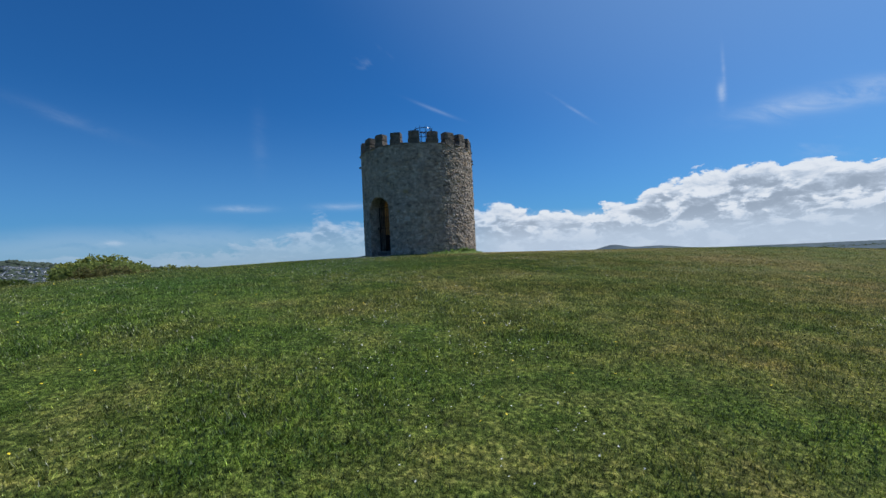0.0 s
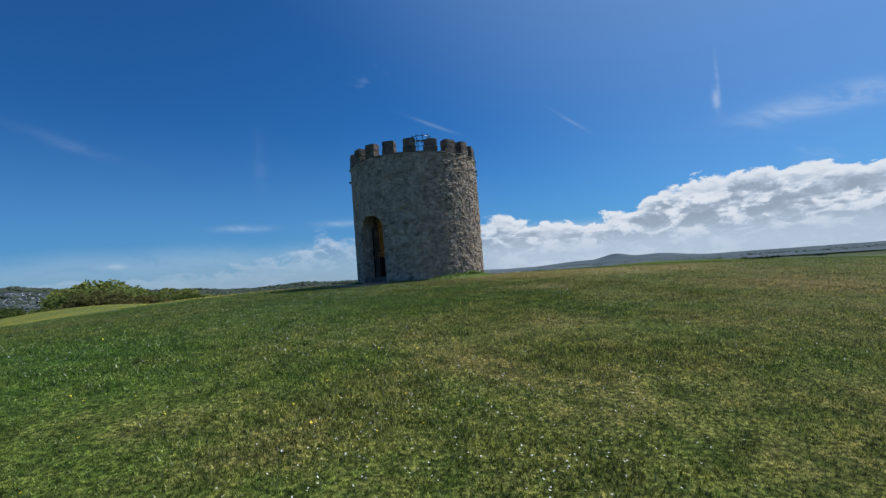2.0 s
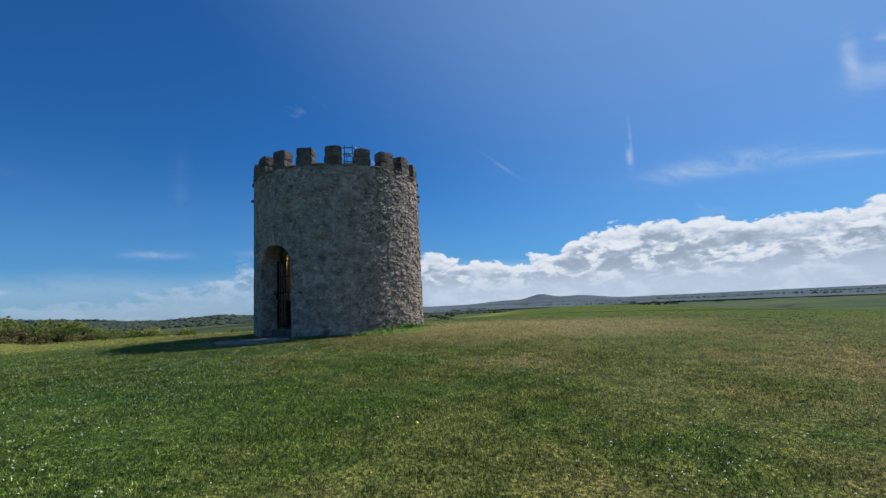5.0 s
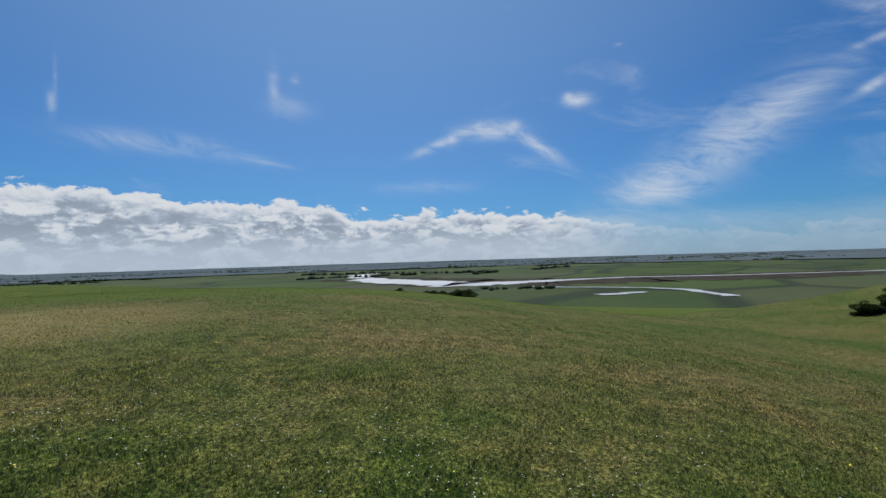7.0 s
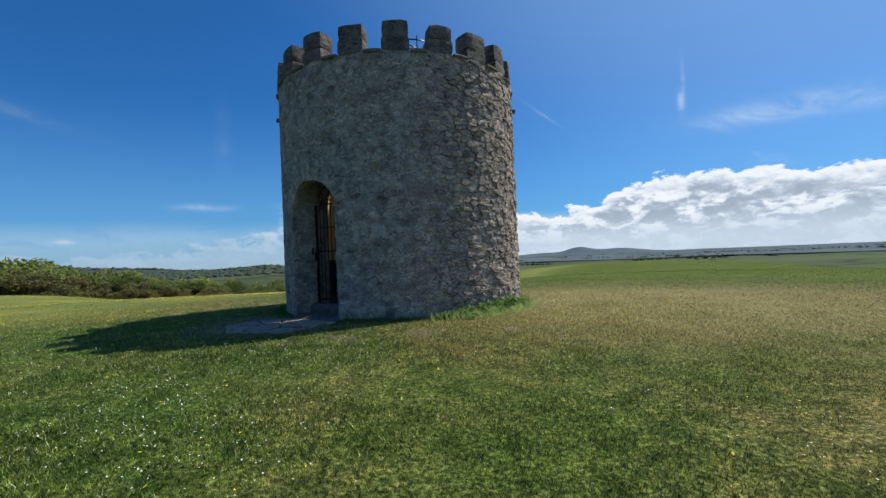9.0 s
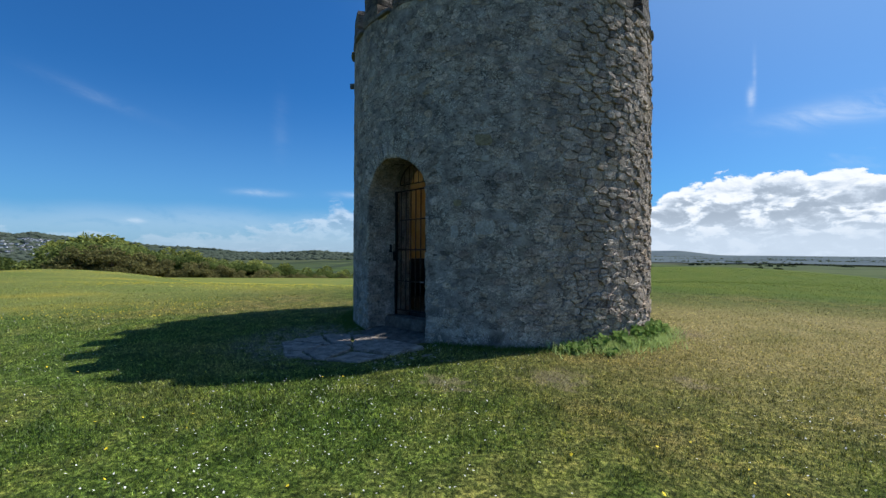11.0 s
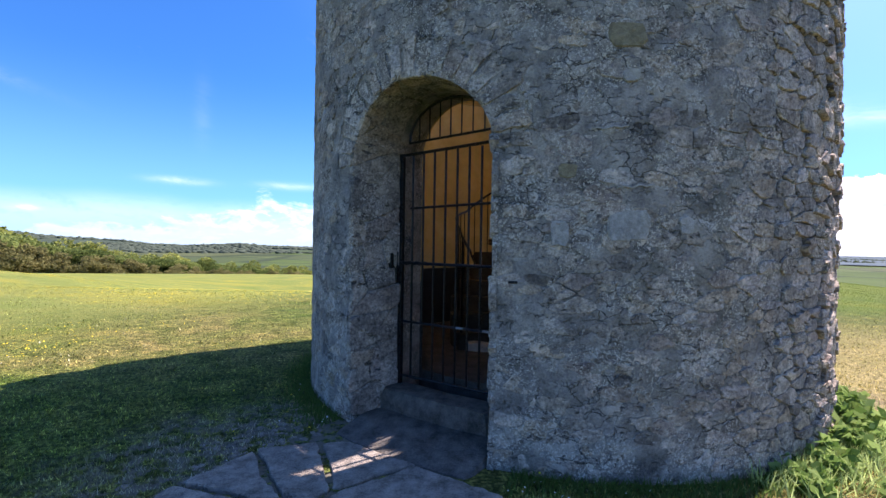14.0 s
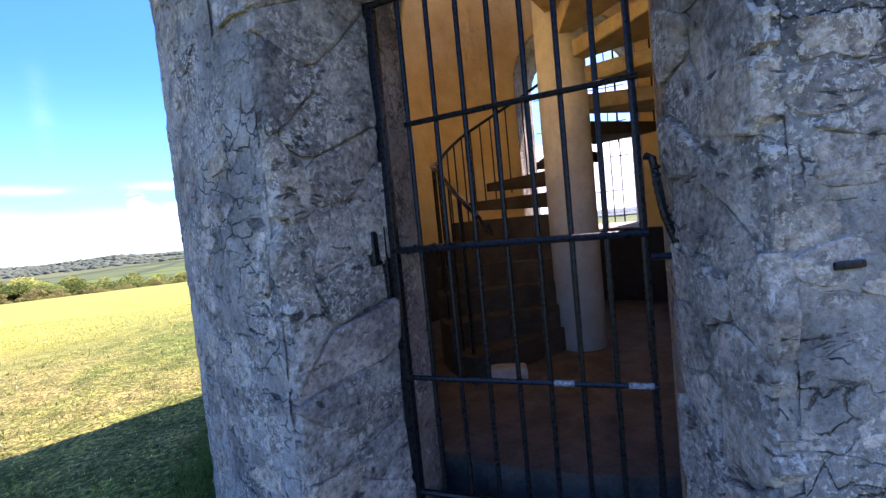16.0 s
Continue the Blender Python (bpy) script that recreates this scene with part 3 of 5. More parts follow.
M_WATER = material("river_water", river_water)
M_MUD = material("tidal_mud", plain((0.062, 0.056, 0.046), 1.0, 0.0, vary=0.35, scale=0.05))
M_RENDER = material("house_render", plain((0.66, 0.66, 0.66), 0.9, vary=0.3, scale=0.02))
M_ROOF = material("house_roof", plain((0.105, 0.115, 0.135), 0.9, vary=0.3, scale=0.05))


# ---- building helpers ----
def link_mesh(name, verts, faces, mat, parent=None, label="", smooth=False):
    me = bpy.data.meshes.new(name)
    me.from_pydata([tuple(v) for v in verts], [], faces)
    me.update()
    me.materials.append(mat)
    if smooth:
        me.polygons.foreach_set("use_smooth", [True] * len(me.polygons))
    ob = new(name, me)
    if parent is not None:
        ob.parent = parent
    if label:
        ob["label"] = label
    return ob


def big_mesh(name, verts, loops, sides, mat):
    """A mesh of many like faces from arrays."""
    me = bpy.data.meshes.new(name)
    count = len(loops) // sides
    me.vertices.add(len(verts))
    me.vertices.foreach_set("co", np.asarray(verts, dtype=np.float32).ravel())
    me.loops.add(len(loops))
    me.loops.foreach_set("vertex_index", np.asarray(loops, dtype=np.int32))
    me.polygons.add(count)
    me.polygons.foreach_set("loop_start", np.arange(0, count * sides, sides, dtype=np.int32))
    me.update(calc_edges=True)
    me.materials.append(mat)
    return new(name, me)


def part(name, bm, mat, parent=None, label="", smooth=False):
    me = bpy.data.meshes.new(name)
    bmesh.ops.recalc_face_normals(bm, faces=bm.faces)
    bm.to_mesh(me)
    bm.free()
    me.materials.append(mat)
    if smooth:
        me.polygons.foreach_set("use_smooth", [True] * len(me.polygons))
    ob = new(name, me)
    if parent is not None:
        ob.parent = parent
    if label:
        ob["label"] = label
    return ob


def thing(name, label, category, group="", at=None):
    ob = new(name)
    ob.empty_display_size = 0.2
    if at is not None:
        ob.matrix_world = at
    return tagged(ob, label, category, group)


def add_box(bm, lo, hi, m=Matrix(), bevel=0.0):
    size = [hi[k] - lo[k] for k in range(3)]
    mid = [(hi[k] + lo[k]) / 2 for k in range(3)]
    made = bmesh.ops.create_cube(bm, size=1, matrix=m @ Matrix.Translation(mid) @ Matrix.Diagonal((*size, 1)))
    if bevel:
        edges = list({e for v in made["verts"] for e in v.link_edges})
        bmesh.ops.bevel(bm, geom=edges, offset=bevel, segments=2, affect="EDGES", profile=0.6)


def add_tube(bm, points, radius, sides=8):
    """A round bar along points."""
    rings = []
    points = [Vector(p) for p in points]
    for k, p in enumerate(points):
        way = (points[min(k + 1, len(points) - 1)] - points[max(k - 1, 0)]).normalized()
        side = way.cross(Vector((0, 0, 1)))
        side = side.normalized() if side.length > 0.05 else way.cross(Vector((1, 0, 0))).normalized()
        up = side.cross(way)
        rings.append([bm.verts.new(p + radius * (math.cos(a) * side + math.sin(a) * up)) for a in (2 * math.pi * j / sides for j in range(sides))])
    for a, b in zip(rings, rings[1:]):
        for j in range(sides):
            bm.faces.new((a[j], a[(j + 1) % sides], b[(j + 1) % sides], b[j]))
    bm.faces.new(rings[0])
    bm.faces.new(rings[-1][::-1])


def clip(poly, px, py, nx, ny):
    """The part of a polygon on the near side of the line through p with the outward normal n."""
    out = []
    for k in range(len(poly)):
        (ax, ay), (bx, by) = poly[k - 1], poly[k]
        da, db = (ax - px) * nx + (ay - py) * ny, (bx - px) * nx + (by - py) * ny
        if da <= 0:
            out.append((ax, ay))
        if (da < 0 < db) or (db < 0 < da):
            f = da / (da - db)
            out.append((ax + f * (bx - ax), ay + f * (by - ay)))
    return out


def rubble_cells(width, height, sx, sy, rng, wrap=False, jitter=0.42):
    """Uneven stones in rough courses over a rectangle: (centre, outline) each."""
    rows = []
    y = 0.0
    while y < height - sy * 0.3:
        step = sy * rng.uniform(0.65, 1.45)
        x, row = rng.uniform(0, sx), []
        while x < width:
            w = sx * rng.uniform(0.5, 1.6)
            row.append((x, y + step * (0.5 + jitter * rng.uniform(-1, 1))))
            x += w
        rows.append(row)
        y += step
    flat = [(x, y, k) for k, row in enumerate(rows) for x, y in row]
    grid = {}
    cell = max(sx, sy) * 2.2
    for x, y, k in flat:
        for shift in ((-width, 0, width) if wrap else (0,)):
            if -cell * 2 < x + shift < width + cell * 2:
                grid.setdefault((int((x + shift) // cell), int(y // cell)), []).append((x + shift, y))
    ratio = sx / sy * 0.8
    made = []
    for x, y, k in flat:
        lo, hi = (x - 3 * sx, x + 3 * sx) if wrap else (max(0, x - 3 * sx), min(width, x + 3 * sx))
        poly = [(lo, max(0, y - 3 * sy)), (hi, max(0, y - 3 * sy)), (hi, min(height, y + 3 * sy)), (lo, min(height, y + 3 * sy))]
        gx, gy = int(x // cell), int(y // cell)
        near = [q for dx in (-1, 0, 1) for dy in (-1, 0, 1) for q in grid.get((gx + dx, gy + dy), ())]
        near.sort(key=lambda q: (q[0] - x) ** 2 + ((q[1] - y) * ratio) ** 2)
        for qx, qy in near[1:16]:
            nx, ny = qx - x, (qy - y) * ratio * ratio
            poly = clip(poly, (x + qx) / 2, (y + qy) / 2, nx, ny)
            if len(poly) < 3:
                break
        if len(poly) >= 3:
            made.append(((x, y), poly))
    return made


def stone_outline(poly, gap, rng):
    """Shrinks an outline by the joint's width and wears its corners."""
    cx, cy = sum(p[0] for p in poly) / len(poly), sum(p[1] for p in poly) / len(poly)
    out = []
    for k in range(len(poly)):
        (ax, ay), (bx, by), (qx, qy) = poly[k - 1], poly[k], poly[(k + 1) % len(poly)]
        for ox, oy in ((ax, ay), (qx, qy)):
            d = math.hypot(ox - bx, oy - by)
            f = min(0.28, 0.03 / max(d, 1e-6)) * rng.uniform(0.5, 1.3)
            px, py = bx + f * (ox - bx), by + f * (oy - by)
            r = math.hypot(px - cx, py - cy)
            s = max(0.3, 1 - gap * rng.uniform(0.5, 1.5) / max(r, 0.01))
            out.append((cx + s * (px - cx), cy + s * (py - cy)))
        mx, my = (bx + qx) / 2, (by + qy) / 2
        d = math.hypot(qx - bx, qy - by)
        if d > 0.07:
            s = 1 + rng.gauss(-gap, 0.012) / max(math.hypot(mx - cx, my - cy), 0.02)
            out.append((cx + s * (mx - cx), cy + s * (my - cy)))
    return (cx, cy), out


def stone_shape(centre, outline, surf, depth, proud, rng, worn=0.0):
    """Vertices and faces of one stone laid on a surface surf(s, t, height)."""
    lean = 1 - 0.65 * worn
    tilt_s, tilt_t = rng.uniform(-0.10, 0.10) * lean, rng.uniform(-0.12, 0.12) * lean
    cx, cy = centre
    verts = [surf(s, t, -depth) for s, t in outline]
    for shrink, lift in ((1.0, 0.25 + 0.35 * worn), (0.84 + 0.10 * worn, 0.85 + 0.13 * worn)):
        for s, t in outline:
            s2, t2 = cx + shrink * (s - cx), cy + shrink * (t - cy)
            verts.append(surf(s2, t2, proud * lift * rng.uniform(0.8, 1.15) + tilt_s * (s2 - cx) + tilt_t * (t2 - cy)))
    verts.append(surf(cx, cy, proud * rng.uniform(0.85, 1.15)))
    n, faces = len(outline), []
    for ring in (0, 1):
        for k in range(n):
            a, b = ring * n + k, ring * n + (k + 1) % n
            faces.append((a, b, b + n, a + n))
    for k in range(n):
        faces.append((2 * n + k, 2 * n + (k + 1) % n, 3 * n))
    return verts, faces


# ---- the hill and the country round it ----
BUMPS = [(0, 0, 7, 0.35), (18.5, -7.5, 9, 0.79), (18.4, 7.8, 9, 0.20), (7.5, 18.5, 9, 0.53), (-7.8, 18.4, 9, 0.17), (-18.5, 7.5, 9, 0.59), (-18.4, -7.8, 9, 0.41), (-7.5, -18.5, 9, 0.79), (7.8, -18.4, 9, 0.33), (37, -21, 10, 1.5)]
SHOULDERS = (1.91, 0.20, -0.04, -4.89, 2.93, -3.73, -0.37, -1.88, -2.31, -4.80)
FLANKS = (-3.11, 3.38, -1.78, -3.21, -1.92, -12.36, -3.70, -5.14, 7.42, -6.40)
PLAIN = -28.0


def hill(x, y):
    """The height of the hill's turf, in arrays or numbers."""
    v = 0.2978 - 0.0365 * x - 0.0097 * y
    for bx, by, s, a in BUMPS:
        v = v + a * np.exp(-((x - bx) ** 2 + (y - by) ** 2) / (2 * s * s))
    for k, a in enumerate(SHOULDERS):
        w = math.radians(36 * k)
        v = v + a * np.exp(-((x - 46 * math.cos(w)) ** 2 + (y - 46 * math.sin(w)) ** 2) / (2 * 17 ** 2))
    for k, a in enumerate(FLANKS):
        w = math.radians(36 * k + 18)
        v = v + a * np.exp(-((x - 90 * math.cos(w)) ** 2 + (y - 90 * math.sin(w)) ** 2) / (2 * 32 ** 2))
    return v - 0.0009 * np.maximum(0, np.hypot(x, y) - 45) ** 2


# far hills: bearing to the left of the walk's way, distance, height over the plain, half breadths across and along
RIDGES = [(4, 2600, 34, 300, 300), (-19, 4300, 58, 95, 300), (-23.5, 4400, 46, 190, 300), (-15, 4500, 28, 200, 300), (72, 1600, 28, 250, 300), (88, 1800, 26, 300, 300)]
# the crest of the wooded hills to the north-west: bearing, height
CREST = ((0, -28), (5, -18), (12, -11), (17, -9), (20, -2), (23, -7), (26, -11), (29, -7), (32, 3), (36.7, 9), (39, 16), (41, 22), (43.6, 26), (45.2, 31), (46.8, 38), (48.2, 34), (50, 37), (52, 28), (53.5, 6), (58, 0), (66, 2), (80, -20))


def country(x, y):
    """The height of the one ground sheet."""
    far = np.full_like(x, PLAIN)
    for bearing, r, h, across, along in RIDGES:
        w = math.radians(bearing)
        ox, oy = -math.sin(w), math.cos(w)
        u, v = x * ox + y * oy - r, x * oy - y * ox
        far = far + h * np.exp(-u * u / (2 * along * along) - v * v / (2 * across * across)) * 0.93
    left, out = np.degrees(np.arctan2(-x, y)), np.hypot(x, y)
    far = far + (np.interp(left, [c[0] for c in CREST], [c[1] - PLAIN for c in CREST], left=0, right=0)) * np.exp(-((out - 1500) / 330) ** 2)
    near = hill(x, y)
    k = 1.2
    top = np.maximum(near, far)
    joined = top + k * np.log(np.exp((near - top) / k) + np.exp((far - top) / k))
    d = np.hypot(x, y)
    t = np.clip((d - 60) / 60, 0, 1)
    return np.where(d < 60, near, near * (1 - t) + joined * t)


def ground_at(x, y):
    return float(country(np.array([float(x)]), np.array([float(y)]))[0])


def ground_sheet():
    radii = np.concatenate([[0.0], np.linspace(0.8, 30, 90), np.geomspace(30.6, 4900, 150)])
    around = 400
    ang = np.arange(around) * 2 * np.pi / around
    rr, aa = np.meshgrid(radii[1:], ang, indexing="ij")
    x, y = (rr * np.cos(aa)).ravel(), (rr * np.sin(aa)).ravel()
    z = country(x, y)
    r = np.hypot(x, y)
    z = np.where(r < 2.6, np.minimum(z, 0.02), z)
    bumpy = np.array([noise.noise((a * 0.7, b * 0.7, 0.0)) * 0.012 + noise.noise((a * 0.016, b * 0.016, 4.0)) * (2.2 if c > 700 else 0.0) for a, b, c in zip(x, y, r)])
    z = z + bumpy * np.clip((r - 3.5) / 3, 0, 1)
    verts = np.concatenate([[[0, 0, 0.02]], np.stack([x, y, z], 1)])
    rings = len(radii) - 1
    faces = [(0, 1 + k, 1 + (k + 1) % around) for k in range(around)]
    for i in range(rings - 1):
        a = 1 + i * around
        for k in range(around):
            j = (k + 1) % around
            faces.append((a + k, a + around + k, a + around + j, a + j))
    ob = link_mesh("ground", verts, faces, M_TURF, smooth=True)
    return tagged(ob, "close-mown chalky green and straw-coloured hilltop turf", "ground", kind="structure")


ground_sheet()

# ---- the tower ----
R_OUT, R_IN, DOOR = 2.79, 1.97, -128.0
CRENEL, TOP, DECK, FLOOR = 5.17, 5.74, 5.0, 0.40
DN = Vector((math.cos(radians(DOOR)), math.sin(radians(DOOR)), 0))
DU = Vector((-DN.y, DN.x, 0))
rng = random.Random(4)


def arch_profile(half, spring, rise, foot, steps=20):
    """An arched outline (u, z) from the left foot over the crown to the right foot."""
    pts = [(-half, foot), (-half, (foot + spring) / 2)]
    pts += [(-half * math.cos(math.pi * k / steps), spring + rise * math.sin(math.pi * k / steps)) for k in range(steps + 1)]
    return pts + [(half, (foot + spring) / 2), (half, foot)]


def arch_solid(way, outer, inner, n_out, n_in):
    """A closed solid between two arched outlines, to cut an opening."""
    side = Vector((-way.y, way.x, 0))
    bm = bmesh.new()
    rings = [[bm.verts.new(way * d + side * u + Vector((0, 0, z))) for u, z in prof] for prof, d in ((outer, n_out), (inner, n_in))]
    count = len(rings[0])
    for k in range(count):
        bm.faces.new((rings[0][k], rings[0][(k + 1) % count], rings[1][(k + 1) % count], rings[1][k]))
    bm.faces.new(rings[0][::-1])
    bm.faces.new(rings[1])
    bmesh.ops.recalc_face_normals(bm, faces=bm.faces)
    return bm


def cut(bm, cutters):
    """The mesh of bm with the solids of cutters taken away."""
    temp = []

    def loose(b):
        me = bpy.data.meshes.new("cut")
        b.to_mesh(me)
        b.free()
        ob = new("cut", me)
        temp.append(ob)
        return ob
    body = loose(bm)
    for c in cutters:
        tool = loose(c)
        mod = body.modifiers.new("cut", "BOOLEAN")
        mod.operation, mod.solver, mod.object = "DIFFERENCE", "EXACT", tool
    bpy.context.view_layer.update()
    seen = body.evaluated_get(bpy.context.evaluated_depsgraph_get())
    me = bpy.data.meshes.new_from_object(seen)
    body.modifiers.clear()
    for ob in temp:
        bpy.data.objects.remove(ob)
    return me


def tube_solid(r_out, r_in, z0, z1, seg=144, rows=1):
    bm = bmesh.new()
    loops = []
    for r, z in ((r_out, z0), (r_out, z1), (r_in, z1), (r_in, z0)):
        loops.append([bm.verts.new((r * math.cos(2 * math.pi * k / seg), r * math.sin(2 * math.pi * k / seg), z)) for k in range(seg)])
    for i in range(4):
        a, b = loops[i], loops[(i + 1) % 4]
        for k in range(seg):
            bm.faces.new((a[k], a[(k + 1) % seg], b[(k + 1) % seg], b[k]))
    bmesh.ops.recalc_face_normals(bm, faces=bm.faces)
    return bm


GATE_N = 2.243
EASE = 1.055  # the doorway is a little wider on its hinge side


def eased(profile):
    return [(u * EASE if u > 0 else u, z) for u, z in profile]


OUTER = eased(arch_profile(0.640, 2.27, 0.61, -0.3))
MID = eased(arch_profile(0.515, 2.42, 0.50, -0.3))
WIN_WAY = -DN
WIN_OUT = arch_profile(0.61, 3.22, 0.62, 1.33)
WIN_IN = arch_profile(0.71, 3.22, 0.70, 1.27)


def lerp_profile(a, b, f):
    return [(p[0] + f * (q[0] - p[0]), p[1] + f * (q[1] - p[1])) for p, q in zip(a, b)]


# the outline's splay runs on beyond both faces of the wall
SPLAY_N = (2.70, 2.26)
door_cut = arch_solid(DN, lerp_profile(OUTER, MID, -1.0), MID, SPLAY_N[0] + (SPLAY_N[0] - SPLAY_N[1]), SPLAY_N[1])
door_cut_in = arch_solid(DN, MID, MID, 2.28, 1.6)
window_cut = arch_solid(WIN_WAY, WIN_OUT, WIN_IN, 3.1, 1.7)

tower = thing("tower", "round grey limestone rubble lookout tower with battlements", "tower")
wall_me = cut(tube_solid(R_OUT, R_IN, -0.5, CRENEL - 0.02), [door_cut, door_cut_in, window_cut])
wall_me.materials.clear()
wall_me.materials.append(M_MORTAR)
wall = new("wall", wall_me)
wall.parent = tower
wall["label"] = "mortared rubble wall with an arched doorway"


def on_wall(s, t, h):
    a = s / R_OUT
    return ((R_OUT + h) * math.cos(a), (R_OUT + h) * math.sin(a), t)


def door_uv(a, z):
    """Place across the doorway (u) of a point of the outer face."""
    return (R_OUT * (math.cos(a) * DU.x + math.sin(a) * DU.y), R_OUT * (math.cos(a) * DN.x + math.sin(a) * DN.y))


def clears_arch(s, t, ring):
    u, n = door_uv(s / R_OUT, t)
    if n < 0:
        return True
    u = u / EASE if u > 0 else u
    if t < 2.27:
        return abs(u) > 0.668
    return (u / (0.65 + ring)) ** 2 + ((t - 2.27) / (0.62 + ring)) ** 2 > 1


def clears_window(s, t):
    a = s / R_OUT
    side = Vector((-WIN_WAY.y, WIN_WAY.x, 0))
    p = Vector((R_OUT * math.cos(a), R_OUT * math.sin(a), 0))
    if p.dot(WIN_WAY) < 0 or not 1.3 < t:
        return True
    u = p.dot(side)
    return abs(u) > 0.76 if t < 3.22 else (u / 0.78) ** 2 + ((t - 3.22) / 0.76) ** 2 > 1


def push_out(s, t, ring):
    """Moves a point that lies in the doorway to its edge."""
    if clears_arch(s, t, ring):
        return s, t
    u, n = door_uv(s / R_OUT, t)
    mid = radians(DOOR + 360) * R_OUT
    s = mid + ((s - mid + math.pi * R_OUT) % (2 * math.pi * R_OUT)) - math.pi * R_OUT
    if t < 2.27:
        return mid + math.copysign(math.asin(0.668 * (EASE if u > 0 else 1) / R_OUT) * R_OUT, u), t
    u = u / EASE if u > 0 else u
    f = math.sqrt(1 / max(1e-6, (u / (0.65 + ring)) ** 2 + ((t - 2.27) / (0.62 + ring)) ** 2))
    return mid + (s - mid) * f, 2.27 + (t - 2.27) * f


round_way = 2 * math.pi * R_OUT
near_stones, rest_v, rest_f = [], [], []
for (sx, sy), poly in rubble_cells(round_way, CRENEL + 0.3, 0.20, 0.088, rng, wrap=True, jitter=0.40):
    centre, outline = stone_outline(poly, 0.004, rng)
    if not clears_arch(centre[0], centre[1] - 0.3, 0.30) or not all(clears_window(q, t - 0.3) for q, t in outline):
        continue
    outline = [push_out(s, t - 0.3, 0.28) for s, t in outline]
    centre = (sum(p[0] for p in outline) / len(outline), sum(p[1] for p in outline) / len(outline))
    deg = (math.degrees(centre[0] / R_OUT) + 180) % 360 - 180
    near = -155 < deg < -98 and centre[1] < 2.2
    # flush and worn on the shaded side, standing proud on the weathered sunny side
    rough = 0.5 + 0.5 * math.tanh((deg + 70) / 7) if deg < 60 else 1.0
    proud = rng.uniform(0.000, 0.015) + rough * rng.uniform(0.0, 0.045)
    v, fc = stone_shape(centre, outline, on_wall, 0.03, proud, rng, 1 - 0.45 * rough)
    if near and len(near_stones) < 300:
        near_stones.append((v, fc, deg, centre[1]))
    else:
        base = len(rest_v)
        rest_v += v
        rest_f += [tuple(base + k for k in face) for face in fc]
# voussoirs round the arch
count = 19
for k in range(count):
    a0, a1 = math.pi * (k + 0.04 * rng.random()) / count, math.pi * (k + 0.93) / count
    length = rng.uniform(0.20, 0.34)
    poly = []
    for a, r in ((a0, 0), (a1, 0), (a1, length), ((a0 + a1) / 2, length * rng.uniform(1.0, 1.08)), (a0, length * rng.uniform(0.85, 1.0))):
        u = -(0.645 + r) * math.cos(a)
        u = u * EASE if u > 0 else u
        poly.append((radians(DOOR) * R_OUT + math.asin(u / R_OUT) * R_OUT, 2.27 + (0.612 + r) * math.sin(a)))
    centre, outline = stone_outline(poly, 0.004, rng)
    v, fc = stone_shape(centre, outline, on_wall, 0.03, rng.uniform(0.006, 0.018), rng, 0.85)
    near_stones.append((v, fc, DOOR, 2.6))
# uneven pointing that half hides the joints
seg, rows = 560, 170
verts, faces = [], []
for j in range(rows + 1):
    z = -0.3 + (CRENEL + 0.28) * j / rows
    for k in range(seg):
        a = 2 * math.pi * k / seg - math.pi
        sunny = 0.5 + 0.5 * math.tanh((math.degrees(a) + 70) / 7) if math.degrees(a) < 60 else 1.0
        q = Vector((R_OUT * math.cos(a), R_OUT * math.sin(a), z))
        h = 0.0068 + 0.006 * noise.noise(q * 2.1) + 0.008 * noise.noise(q * 6.5) + 0.007 * noise.noise(q * 15) - 0.011 * sunny
        verts.append(((R_OUT + h) * math.cos(a), (R_OUT + h) * math.sin(a), z))
for j in range(rows):
    for k in range(seg):
        a = (2 * math.pi * (k + 0.5) / seg - math.pi) * R_OUT
        z = -0.3 + (CRENEL + 0.28) * (j + 0.5) / rows
        u, n = door_uv(a / R_OUT, z)
        if clears_window(a, z) and clears_arch(a, z, 0.25) and not (n > 0 and -0.69 < u < 0.73 and z < 2.3):
            i = (k + 1) % seg
            faces.append((j * seg + k, j * seg + i, (j + 1) * seg + i, (j + 1) * seg + k))
link_mesh("pointing", verts, faces, M_MORTAR, wall, "rough grey lime pointing", smooth=True)
for v, fc, deg, t in near_stones:
    ob = link_mesh("stone", v, fc, M_RUBBLE, wall)
rest = link_mesh("stonework", rest_v, rest_f, M_RUBBLE, wall)
rest["kind"] = "stuff"
for deg, t, w, h, mat, label in ((-96.0, 1.76, 0.27, 0.22, M_PALE, "smooth pale blue-grey stone"), (-88.2, 1.77, 0.11, 0.12, M_CREAM, "small cream-coloured stone"), (-105.0, 1.71, 0.12, 0.2, M_PALE, "upright pale grey stone"), (-96.7, 2.99, 0.25, 0.17, M_OCHRE, "lichened ochre stone"), (-104.0, 2.12, 0.12, 0.10, M_OCHRE, "small ochre stone"), (-95.9, 2.73, 0.12, 0.09, M_CREAM, "small whitish stone")):
    s = radians(deg) * R_OUT
    poly = [(s + w / 2 * math.copysign(abs(math.cos(a)) ** 0.55, math.cos(a)) * rng.uniform(0.8, 1.1), t + h / 2 * math.copysign(abs(math.sin(a)) ** 0.55, math.sin(a)) * rng.uniform(0.8, 1.1)) for a in (math.pi * (k + 0.5) / 5 for k in range(10))]
    v, fc = stone_shape((s, t), poly, on_wall, 0.03, 0.019, rng, 0.8)
    link_mesh("stone", v, fc, mat, wall, label)

